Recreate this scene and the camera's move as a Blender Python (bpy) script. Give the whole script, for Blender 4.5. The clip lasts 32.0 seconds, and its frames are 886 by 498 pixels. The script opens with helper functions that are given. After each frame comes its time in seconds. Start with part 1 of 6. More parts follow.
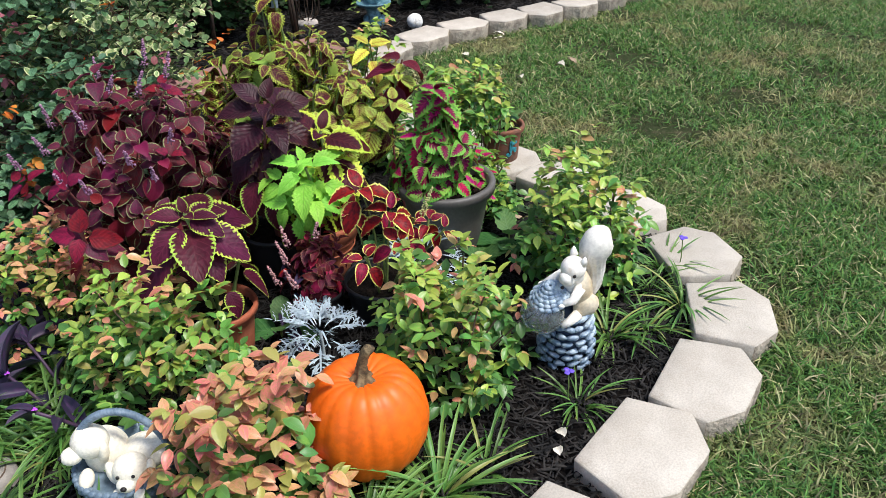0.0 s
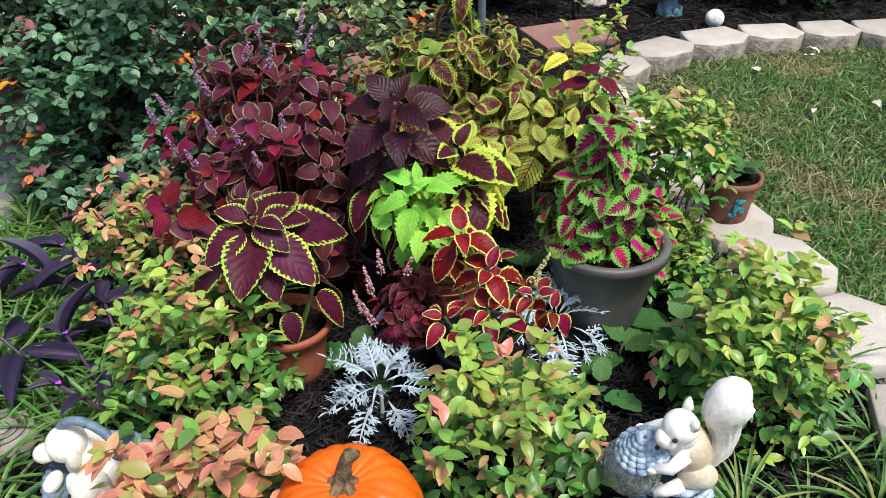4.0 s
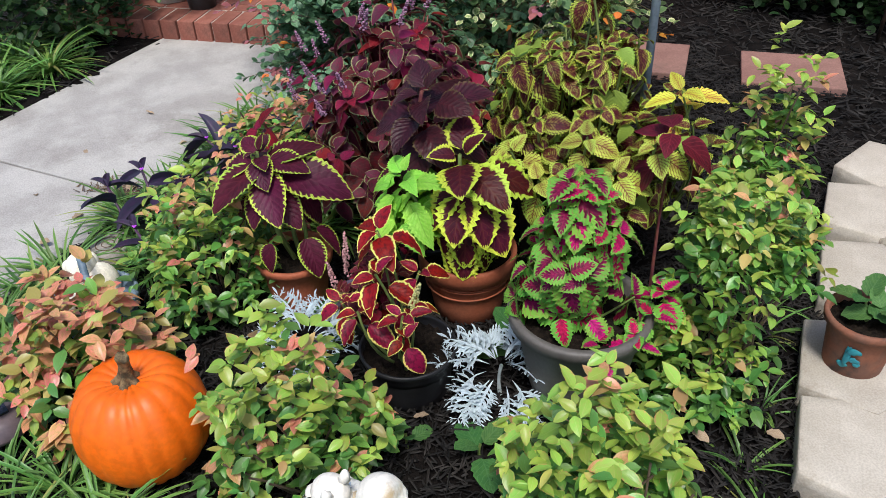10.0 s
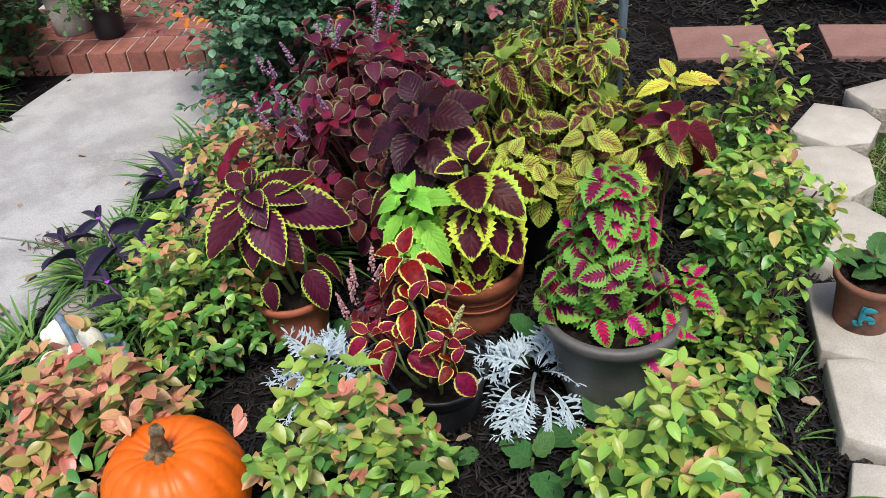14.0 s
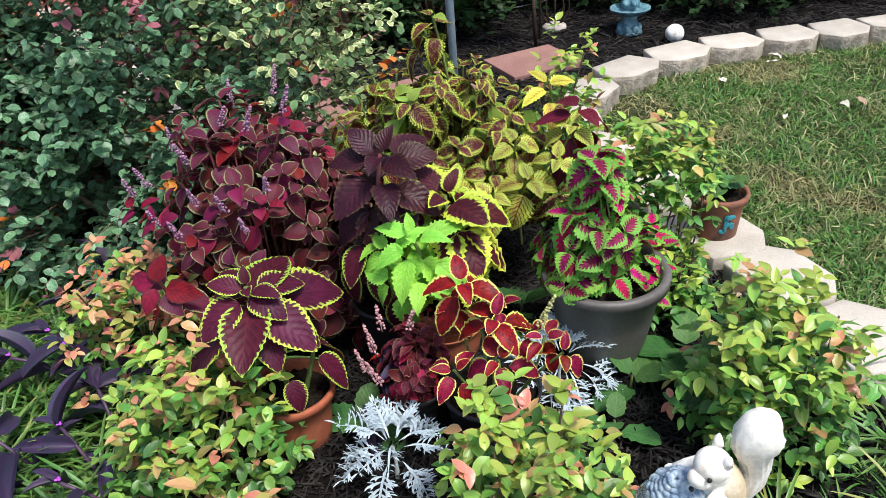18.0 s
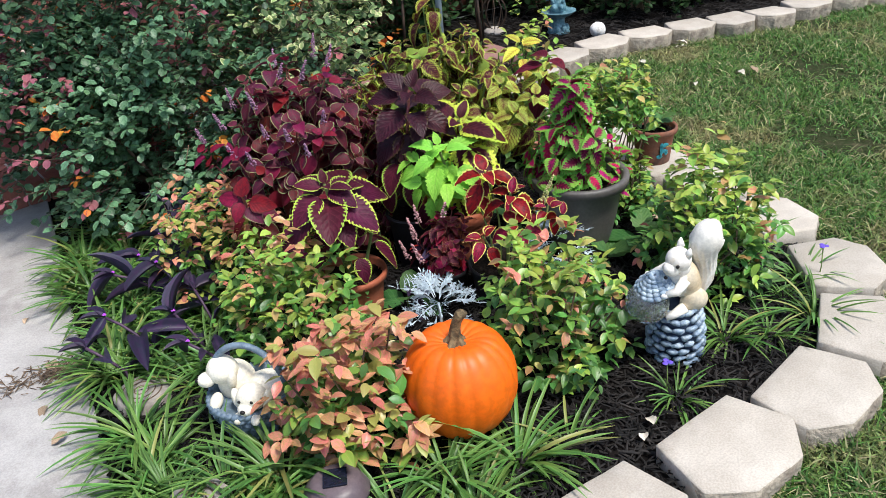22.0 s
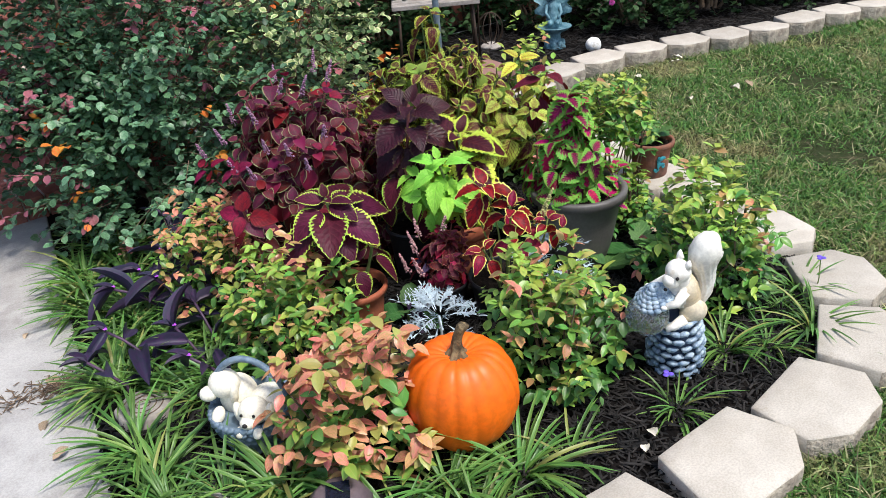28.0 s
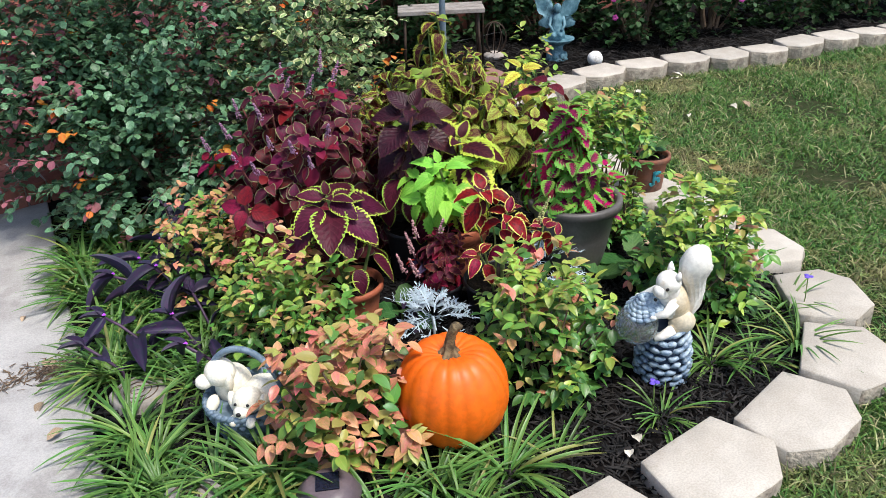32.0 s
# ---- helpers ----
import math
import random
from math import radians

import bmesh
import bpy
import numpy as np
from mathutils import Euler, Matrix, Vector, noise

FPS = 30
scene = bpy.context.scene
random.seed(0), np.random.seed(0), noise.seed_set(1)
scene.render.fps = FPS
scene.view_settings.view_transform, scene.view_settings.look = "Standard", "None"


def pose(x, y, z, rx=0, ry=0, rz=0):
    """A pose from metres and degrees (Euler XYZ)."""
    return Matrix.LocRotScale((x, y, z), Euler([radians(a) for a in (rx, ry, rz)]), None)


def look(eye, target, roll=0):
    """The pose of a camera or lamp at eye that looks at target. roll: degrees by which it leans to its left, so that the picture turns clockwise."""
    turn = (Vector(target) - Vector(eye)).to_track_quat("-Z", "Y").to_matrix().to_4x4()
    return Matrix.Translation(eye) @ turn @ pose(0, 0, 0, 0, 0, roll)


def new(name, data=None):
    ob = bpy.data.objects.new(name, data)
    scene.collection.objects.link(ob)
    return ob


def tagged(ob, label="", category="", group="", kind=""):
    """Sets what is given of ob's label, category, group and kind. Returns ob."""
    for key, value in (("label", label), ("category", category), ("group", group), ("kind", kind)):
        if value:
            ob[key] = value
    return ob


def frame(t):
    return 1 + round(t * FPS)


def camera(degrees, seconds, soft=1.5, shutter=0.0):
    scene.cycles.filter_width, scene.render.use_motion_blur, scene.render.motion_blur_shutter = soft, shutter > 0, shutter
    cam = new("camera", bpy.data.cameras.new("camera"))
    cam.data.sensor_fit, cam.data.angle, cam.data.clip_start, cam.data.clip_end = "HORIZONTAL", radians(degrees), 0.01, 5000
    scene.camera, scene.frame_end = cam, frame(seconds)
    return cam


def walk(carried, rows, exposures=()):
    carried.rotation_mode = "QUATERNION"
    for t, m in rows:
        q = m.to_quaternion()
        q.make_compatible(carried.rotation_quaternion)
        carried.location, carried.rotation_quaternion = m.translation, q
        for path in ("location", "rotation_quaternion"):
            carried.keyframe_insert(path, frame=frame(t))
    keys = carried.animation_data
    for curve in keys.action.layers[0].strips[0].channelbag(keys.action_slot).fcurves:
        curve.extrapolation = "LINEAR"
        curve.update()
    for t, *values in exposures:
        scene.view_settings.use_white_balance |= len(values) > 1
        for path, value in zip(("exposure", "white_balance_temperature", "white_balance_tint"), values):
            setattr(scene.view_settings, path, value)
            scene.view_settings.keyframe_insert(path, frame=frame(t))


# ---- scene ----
cam = camera(58.2, 32.0, 0.85)
PATH = [
    (0, (0.12, -0.147, 1.632), (0.032, 1.562, 0.597), -1.5),
    (0.5, (0.073, -0.189, 1.61), (-0.144, 1.493, 0.549), -2.5),
    (1, (0.09, -0.214, 1.608), (-0.155, 1.467, 0.553), -2.3),
    (1.5, (0.205, -0.135, 1.611), (-0.157, 1.544, 0.586), -3.3),
    (2, (0.398, -0.01, 1.589), (-0.233, 1.59, 0.569), -2.9),
    (2.5, (0.511, 0.053, 1.582), (-0.183, 1.61, 0.536), -3.0),
    (3, (0.52, 0.128, 1.58), (-0.179, 1.683, 0.535), -2.8),
    (3.5, (0.464, 0.356, 1.562), (-0.249, 1.885, 0.488), -1.6),
    (5.5, (0.817, 0.881, 1.639), (-0.297, 2.134, 0.548), 0.6),
    (6, (0.77, 0.985, 1.602), (-0.298, 2.27, 0.502), 1.9),
    (6.5, (0.713, 1.105, 1.622), (-0.359, 2.375, 0.509), 3.5),
    (7, (0.825, 1.265, 1.647), (-0.555, 2.154, 0.504), -2.1),
    (7.5, (1.058, 1.416, 1.635), (-0.415, 2.114, 0.476), -2.9),
    (8, (1.195, 1.461, 1.646), (-0.32, 2.087, 0.5), -4.4),
    (8.5, (1.218, 1.438, 1.651), (-0.252, 2.145, 0.495), -4.3),
    (9, (1.189, 1.41, 1.654), (-0.237, 2.197, 0.493), -2.9),
    (9.5, (1.237, 1.524, 1.649), (-0.232, 2.235, 0.493), -2.9),
    (10, (1.358, 1.688, 1.635), (-0.185, 2.196, 0.468), -2.3),
    (10.5, (1.46, 1.763, 1.603), (-0.089, 2.148, 0.398), -3.9),
    (11, (1.528, 1.776, 1.602), (-0.002, 2.176, 0.378), -5.1),
    (11.5, (1.535, 1.765, 1.601), (0.019, 2.241, 0.387), -4.7),
    (12, (1.533, 1.757, 1.616), (0.019, 2.253, 0.407), -4.3),
    (12.5, (1.497, 1.748, 1.633), (-0.044, 2.258, 0.465), -4.5),
    (13, (1.426, 1.688, 1.641), (-0.115, 2.219, 0.482), -4.4),
    (13.5, (1.282, 1.585, 1.658), (-0.213, 2.216, 0.489), -4.4),
    (14, (1.154, 1.448, 1.654), (-0.281, 2.176, 0.467), -4.7),
    (14.5, (1.023, 1.407, 1.627), (-0.379, 2.162, 0.417), -4.7),
    (15, (0.823, 1.45, 1.585), (-0.565, 2.285, 0.412), -5.4),
    (15.5, (0.644, 1.458, 1.545), (-0.677, 2.417, 0.389), -5.8),
    (17.5, (0.413, 0.781, 1.594), (-0.41, 2.27, 0.543), -4.9),
    (18, (0.433, 0.591, 1.602), (-0.326, 2.12, 0.56), -4.8),
    (18.5, (0.322, 0.461, 1.619), (-0.401, 2.029, 0.61), -4.2),
    (19, (0.184, 0.3, 1.604), (-0.411, 1.938, 0.623), -3.2),
    (19.5, (0.107, 0.133, 1.592), (-0.412, 1.8, 0.617), -2.2),
    (20, (0.143, 0.052, 1.592), (-0.329, 1.731, 0.613), -2.4),
    (20.5, (0.268, -0.046, 1.599), (-0.243, 1.622, 0.621), -3.6),
    (21, (0.394, -0.157, 1.581), (-0.204, 1.473, 0.588), -4.7),
    (21.5, (0.437, -0.25, 1.58), (-0.178, 1.363, 0.57), -5.0),
    (22, (0.416, -0.276, 1.588), (-0.173, 1.37, 0.617), -5.4),
    (22.5, (0.4, -0.269, 1.596), (-0.145, 1.414, 0.663), -5.0),
    (23, (0.418, -0.264, 1.595), (-0.126, 1.428, 0.677), -4.8),
    (23.5, (0.433, -0.274, 1.597), (-0.099, 1.427, 0.691), -5.1),
    (24, (0.441, -0.291, 1.597), (-0.064, 1.423, 0.698), -5.3),
    (24.5, (0.436, -0.302, 1.606), (-0.067, 1.41, 0.703), -4.9),
    (26.5, (0.443, -0.309, 1.608), (-0.082, 1.397, 0.705), -5.1),
    (27, (0.442, -0.294, 1.606), (-0.091, 1.414, 0.712), -5.5),
    (27.5, (0.43, -0.279, 1.593), (-0.116, 1.417, 0.685), -5.6),
    (28, (0.405, -0.294, 1.592), (-0.176, 1.373, 0.652), -5.4),
    (28.5, (0.393, -0.313, 1.602), (-0.252, 1.339, 0.678), -5.3),
    (29, (0.396, -0.332, 1.601), (-0.248, 1.326, 0.688), -4.5),
    (29.5, (0.398, -0.327, 1.6), (-0.212, 1.338, 0.674), -3.4),
    (30, (0.4, -0.328, 1.602), (-0.177, 1.345, 0.669), -2.7),
    (30.5, (0.392, -0.341, 1.607), (-0.185, 1.336, 0.682), -2.3),
    (31, (0.399, -0.354, 1.61), (-0.179, 1.325, 0.688), -2.4),
    (31.5, (0.403, -0.355, 1.611), (-0.17, 1.325, 0.69), -2.5),
    (32, (0.408, -0.348, 1.604), (-0.157, 1.332, 0.677), -2.5),
]
walk(cam, [(t, look(eye, target, roll)) for t, eye, target, roll in PATH], [(0, 0.62), (5, 0.60), (7, 0.56), (8, 0.50), (10.5, 0.35), (12.5, 0.31), (14.2, 0.46), (15.5, 0.58), (18.5, 0.80), (20.5, 0.80), (22, 0.64), (32, 0.65)])

# ---------------------------------------------------------------- light
world = bpy.data.worlds.new("sky")
scene.world = world
world.use_nodes = True
SUN_EL, SUN_AZ = 64.0, 112.0          # degrees; azimuth clockwise from +y
wn = world.node_tree
sky = wn.nodes.new("ShaderNodeTexSky")
sky.sky_type = 'NISHITA'
sky.sun_disc = False
sky.sun_elevation, sky.sun_rotation = radians(SUN_EL), radians(SUN_AZ)
sky.air_density, sky.dust_density = 1.0, 2.0
wn.links.new(sky.outputs[0], wn.nodes["Background"].inputs[0])
wn.nodes["Background"].inputs[1].default_value = 0.14
sun_data = bpy.data.lights.new("sun", 'SUN')
sun_data.energy, sun_data.angle, sun_data.color = 2.6, radians(14), (1.0, 0.975, 0.93)
sun = new("sun", sun_data)
sun.matrix_world = look((20 * math.sin(radians(SUN_AZ)) * math.cos(radians(SUN_EL)),
                         20 * math.cos(radians(SUN_AZ)) * math.cos(radians(SUN_EL)),
                         20 * math.sin(radians(SUN_EL))), (0, 0, 0))


# ---------------------------------------------------------------- helpers
rnd = random.Random(7)
rng = np.random.default_rng(11)


def finish(ob, parent=None):
    if parent:
        ob.parent = parent
    return ob


def thing(name, loc, label, category, group="", kind="", rz=0.0):
    ob = new(name)
    ob.empty_display_size = 0.05
    ob.matrix_basis = pose(*loc, 0, 0, rz)
    return tagged(ob, label, category, group, kind)


def mesh_of(name, bm, mats, smooth=True):
    me = bpy.data.meshes.new(name)
    bm.to_mesh(me)
    bm.free()
    for m in (mats if isinstance(mats, (list, tuple)) else [mats]):
        me.materials.append(m)
    if smooth:
        me.polygons.foreach_set("use_smooth", [True] * len(me.polygons))
    return me


def part(name, bm, material, parent=None, label="", smooth=True):
    ob = new(name, mesh_of(name, bm, material, smooth))
    finish(ob, parent)
    if label:
        ob["label"] = label
    return ob


def place(name, me, parent, m):
    ob = new(name, me)
    ob.parent = parent
    ob.matrix_basis = m
    return ob


def pydata(name, verts, faces, mats, uvs=None, smooth=True, slots=None):
    me = bpy.data.meshes.new(name)
    verts = np.asarray(verts, dtype=np.float32)
    faces = np.asarray(faces, dtype=np.int32)
    n, k = faces.shape
    me.vertices.add(len(verts))
    me.vertices.foreach_set("co", verts.ravel())
    me.loops.add(n * k)
    me.loops.foreach_set("vertex_index", faces.ravel())
    me.polygons.add(n)
    me.polygons.foreach_set("loop_start", np.arange(0, n * k, k, dtype=np.int32))
    if uvs is not None:
        layer = me.uv_layers.new(name="UVMap")
        layer.data.foreach_set("uv", np.asarray(uvs, dtype=np.float32)[faces.ravel()].ravel())
    for m in (mats if isinstance(mats, (list, tuple)) else [mats]):
        me.materials.append(m)
    if slots is not None:
        me.polygons.foreach_set("material_index", np.asarray(slots, dtype=np.int32))
    me.update(calc_edges=True)
    if smooth:
        me.polygons.foreach_set("use_smooth", [True] * n)
    return me


def ellipsoid(bm, c, r, rot=(0, 0, 0), mat=0, seg=16, rings=10, lump=0.0, freq=8.0):
    m = pose(*c, *rot) @ Matrix.Diagonal((*r, 1))
    out = bmesh.ops.create_uvsphere(bm, u_segments=seg, v_segments=rings, radius=1, matrix=m)
    cc = Vector(c)
    for v in out["verts"]:
        if lump:
            d = (v.co - cc)
            v.co += d * lump * noise.noise(v.co * freq)
        for f in v.link_faces:
            f.material_index = mat


def tube(bm, pts, radii, mat=0, seg=8, cap=True):
    pts = [Vector(p) for p in pts]
    if not isinstance(radii, (list, tuple)):
        radii = [radii] * len(pts)
    rings, side = [], None
    for i, p in enumerate(pts):
        d = (pts[min(i + 1, len(pts) - 1)] - pts[max(i - 1, 0)]).normalized()
        if side is None:
            side = d.orthogonal().normalized()
        side = (side - d * side.dot(d)).normalized()
        up = d.cross(side)
        rings.append([bm.verts.new(p + (side * math.cos(a) + up * math.sin(a)) * radii[i])
                      for a in [2 * math.pi * k / seg for k in range(seg)]])
    for a, b in zip(rings, rings[1:]):
        for k in range(seg):
            f = bm.faces.new((a[k], a[(k + 1) % seg], b[(k + 1) % seg], b[k]))
            f.material_index = mat
    if cap:
        for ring, rev in ((rings[0], True), (rings[-1], False)):
            f = bm.faces.new(ring[::-1] if rev else ring)
            f.material_index = mat


def lathe(bm, profile, c=(0, 0, 0), seg=40, mat=0, wob=0.0):
    rings = []
    for r, z in profile:
        rings.append([bm.verts.new((c[0] + r * (1 + wob * noise.noise((3 * math.cos(a), 3 * math.sin(a), z * 9))) * math.cos(a),
                                    c[1] + r * math.sin(a), c[2] + z)) for a in [2 * math.pi * k / seg for k in range(seg)]])
    for a, b in zip(rings, rings[1:]):
        for k in range(seg):
            f = bm.faces.new((a[k], a[(k + 1) % seg], b[(k + 1) % seg], b[k]))
            f.material_index = mat
    if profile[0][0] > 0.002:
        bm.faces.new(rings[0][::-1]).material_index = mat
    if profile[-1][0] > 0.002:
        bm.faces.new(rings[-1]).material_index = mat


def box(bm, c, size, rz=0.0, bevel=0.004, mat=0, tilt=0.0):
    out = bmesh.ops.create_cube(bm, size=1, matrix=pose(*c, tilt, 0, rz) @ Matrix.Diagonal((*size, 1)))
    for v in out["verts"]:
        for f in v.link_faces:
            f.material_index = mat
    if bevel:
        es = list({e for v in out["verts"] for e in v.link_edges})
        bmesh.ops.bevel(bm, geom=es, offset=bevel, segments=2, affect='EDGES', profile=0.6)


# ---------------------------------------------------------------- materials
def nodes_of(name):
    m = bpy.data.materials.new(name)
    m.use_nodes = True
    nt = m.node_tree
    return m, nt, nt.nodes["Principled BSDF"]


def N(nt, kind, **inputs):
    n = nt.nodes.new(kind)
    for k, v in inputs.items():
        n.inputs[k].default_value = v
    return n


def math_node(nt, op, a, b=0.0, c=0.0, clamp=False):
    n = nt.nodes.new("ShaderNodeMath")
    n.operation, n.use_clamp = op, clamp
    for i, v in enumerate((a, b, c)):
        if isinstance(v, (int, float)):
            n.inputs[i].default_value = v
        else:
            nt.links.new(v, n.inputs[i])
    return n.outputs[0]


def mix_col(nt, fac, a, b, blend='MIX'):
    n = nt.nodes.new("ShaderNodeMix")
    n.data_type, n.blend_type = 'RGBA', blend
    for i, v in ((0, fac), (6, a), (7, b)):
        if isinstance(v, (int, float)):
            n.inputs[i].default_value = v
        elif isinstance(v, tuple):
            n.inputs[i].default_value = (*v, 1) if len(v) == 3 else v
        else:
            nt.links.new(v, n.inputs[i])
    return n.outputs[2]


def smooth(nt, x, lo, hi):
    n = nt.nodes.new("ShaderNodeMapRange")
    n.interpolation_type = 'SMOOTHSTEP'
    nt.links.new(x, n.inputs[0])
    n.inputs[1].default_value, n.inputs[2].default_value = lo, hi
    return n.outputs[0]


def noise_tex(nt, scale, detail=4.0, coord="Object", rough=0.55):
    tc = nt.nodes.new("ShaderNodeTexCoord")
    n = N(nt, "ShaderNodeTexNoise", Scale=scale, Detail=detail, Roughness=rough)
    nt.links.new(tc.outputs[coord], n.inputs["Vector"])
    return n.outputs[0]


def chance(nt):
    """A number from 0 to 1 of each loose piece of each object."""
    a = nt.nodes.new("ShaderNodeObjectInfo").outputs["Random"]
    b = nt.nodes.new("ShaderNodeNewGeometry").outputs["Random Per Island"]
    return math_node(nt, 'FRACT', math_node(nt, 'ADD', a, b))


def bump(nt, bsdf, height, strength=0.4, dist=0.01):
    b = N(nt, "ShaderNodeBump", Strength=strength, Distance=dist)
    nt.links.new(height, b.inputs["Height"])
    nt.links.new(b.outputs[0], bsdf.inputs["Normal"])


def surface(name, c1, c2, scale=12.0, rough=0.7, bumpy=0.4, dist=0.004, c3=None, fine=90.0, metal=0.0, vary=0.0, spec=0.4):
    """Two tones at a broad scale, grain at a fine one, stains of a third tone."""
    m, nt, b = nodes_of(name)
    big, small = noise_tex(nt, scale), noise_tex(nt, fine, 3.0)
    col = mix_col(nt, smooth(nt, big, 0.35, 0.65), c1, c2)
    if c3:
        col = mix_col(nt, smooth(nt, noise_tex(nt, scale * 0.45, 6.0, rough=0.7), 0.52, 0.68), col, c3)
    grain = mix_col(nt, smooth(nt, small, 0.3, 0.7), (0.88, 0.88, 0.88), (1.08, 1.08, 1.08))
    col = mix_col(nt, 1.0, col, grain, 'MULTIPLY')
    if vary:
        k = math_node(nt, 'MULTIPLY_ADD', chance(nt), vary * 2, 1 - vary)
        hs = nt.nodes.new("ShaderNodeHueSaturation")
        nt.links.new(k, hs.inputs["Value"])
        nt.links.new(col, hs.inputs["Color"])
        col = hs.outputs[0]
    nt.links.new(col, b.inputs["Base Color"])
    b.inputs["Roughness"].default_value, b.inputs["Metallic"].default_value = rough, metal
    b.inputs["Specular IOR Level"].default_value = spec
    bump(nt, b, math_node(nt, 'ADD', math_node(nt, 'MULTIPLY', big, 0.6), math_node(nt, 'MULTIPLY', small, 0.5)), bumpy, dist)
    return m


def leaf_mat(name, centre, margin, edge=0.8, soft=0.08, vein=None, vein_amt=0.0, teeth=0.10, blotch=None, hue=0.02, val=0.22,
             rough=0.5, trans=0.25, alt=None, alt_share=0.0, veins=7.0, patch=None,
             notch=15.0, ribs=0.25, side_veins=True, vein_lo=0.80, blush=None):
    """A leaf: blade, margin with a toothed border, veins; alt colours a share of the leaves."""
    m, nt, b = nodes_of(name)
    uv = nt.nodes.new("ShaderNodeUVMap").outputs[0]
    sep = nt.nodes.new("ShaderNodeSeparateXYZ")
    nt.links.new(uv, sep.inputs[0])
    w = math_node(nt, 'ABSOLUTE', math_node(nt, 'MULTIPLY_ADD', sep.outputs[0], 2.0, -1.0))
    v = sep.outputs[1]
    r = chance(nt)
    off = nt.nodes.new("ShaderNodeCombineXYZ")
    nt.links.new(math_node(nt, 'MULTIPLY', r, 37.0), off.inputs[2])
    add = nt.nodes.new("ShaderNodeVectorMath")
    nt.links.new(uv, add.inputs[0])
    nt.links.new(off.outputs[0], add.inputs[1])
    tex = N(nt, "ShaderNodeTexNoise", Scale=6.0, Detail=3.0)
    nt.links.new(add.outputs[0], tex.inputs["Vector"])
    nz = tex.outputs[0]
    e = math_node(nt, 'MAXIMUM', w, math_node(nt, 'POWER', v, 5.0))
    e = math_node(nt, 'ADD', e, math_node(nt, 'MULTIPLY', math_node(nt, 'SUBTRACT', nz, 0.5), 0.22))
    ray = math_node(nt, 'SUBTRACT', math_node(nt, 'MULTIPLY', v, veins), math_node(nt, 'MULTIPLY', w, veins * 0.38))
    wave = math_node(nt, 'SINE', math_node(nt, 'MULTIPLY', ray, 6.2832))
    jag = math_node(nt, 'SINE', math_node(nt, 'MULTIPLY', math_node(nt, 'SUBTRACT', v, math_node(nt, 'MULTIPLY', w, 0.3)), notch * 6.2832))
    e = math_node(nt, 'ADD', e, math_node(nt, 'ADD', math_node(nt, 'MULTIPLY', jag, teeth * 0.55), math_node(nt, 'MULTIPLY', wave, teeth * 0.35)))
    blade = centre
    if blotch:
        blade = mix_col(nt, smooth(nt, nz, 0.42, 0.62), centre, blotch)
    col = mix_col(nt, smooth(nt, e, edge - soft, edge + soft), blade, margin)
    if vein:
        mid = smooth(nt, w, 0.07, 0.02)
        line = math_node(nt, 'MAXIMUM', mid, smooth(nt, wave, vein_lo, vein_lo + 0.17)) if side_veins else mid
        col = mix_col(nt, math_node(nt, 'MULTIPLY', line, vein_amt), col, vein)
    if blush:
        tip = math_node(nt, 'MULTIPLY', smooth(nt, math_node(nt, 'ADD', math_node(nt, 'MAXIMUM', w, v), math_node(nt, 'MULTIPLY', math_node(nt, 'SUBTRACT', nz, 0.5), 1.4)), 0.75, 1.10), smooth(nt, math_node(nt, 'FRACT', math_node(nt, 'MULTIPLY', r, 5.17)), 0.35, 0.95))
        col = mix_col(nt, math_node(nt, 'MULTIPLY', tip, 0.8), col, blush)
    if alt:
        col = mix_col(nt, math_node(nt, 'MULTIPLY', smooth(nt, r, alt_share + 0.02, alt_share - 0.02), 0.85), col, alt)
    # broad noise patches; on the lawn both dry straw and painted sun dapples
    if patch:
        spot = smooth(nt, noise_tex(nt, 1.5, 6.0, rough=0.72), 0.50, 0.62)
        col = mix_col(nt, math_node(nt, 'MULTIPLY', spot, 0.85), col, patch)
    hs = nt.nodes.new("ShaderNodeHueSaturation")
    r2 = math_node(nt, 'FRACT', math_node(nt, 'MULTIPLY', r, 7.31))
    nt.links.new(math_node(nt, 'MULTIPLY_ADD', r2, hue * 2, 0.5 - hue), hs.inputs["Hue"])
    r3 = math_node(nt, 'FRACT', math_node(nt, 'MULTIPLY', r, 13.7))
    nt.links.new(math_node(nt, 'MULTIPLY_ADD', r3, val * 2, 1.0 - val), hs.inputs["Value"])
    nt.links.new(col, hs.inputs["Color"])
    nt.links.new(hs.outputs[0], b.inputs["Base Color"])
    b.inputs["Roughness"].default_value = rough
    b.inputs["Specular IOR Level"].default_value = 0.45 if rough < 0.45 else 0.22
    bump(nt, b, math_node(nt, 'ADD', math_node(nt, 'MULTIPLY', wave, ribs), math_node(nt, 'MULTIPLY', nz, 0.6)), 0.35, 0.003)
    tr = nt.nodes.new("ShaderNodeBsdfTranslucent")
    nt.links.new(hs.outputs[0], tr.inputs[0])
    mx = nt.nodes.new("ShaderNodeMixShader")
    mx.inputs[0].default_value = trans
    out = nt.nodes["Material Output"]
    nt.links.new(b.outputs[0], mx.inputs[1])
    nt.links.new(tr.outputs[0], mx.inputs[2])
    nt.links.new(mx.outputs[0], out.inputs[0])
    return m


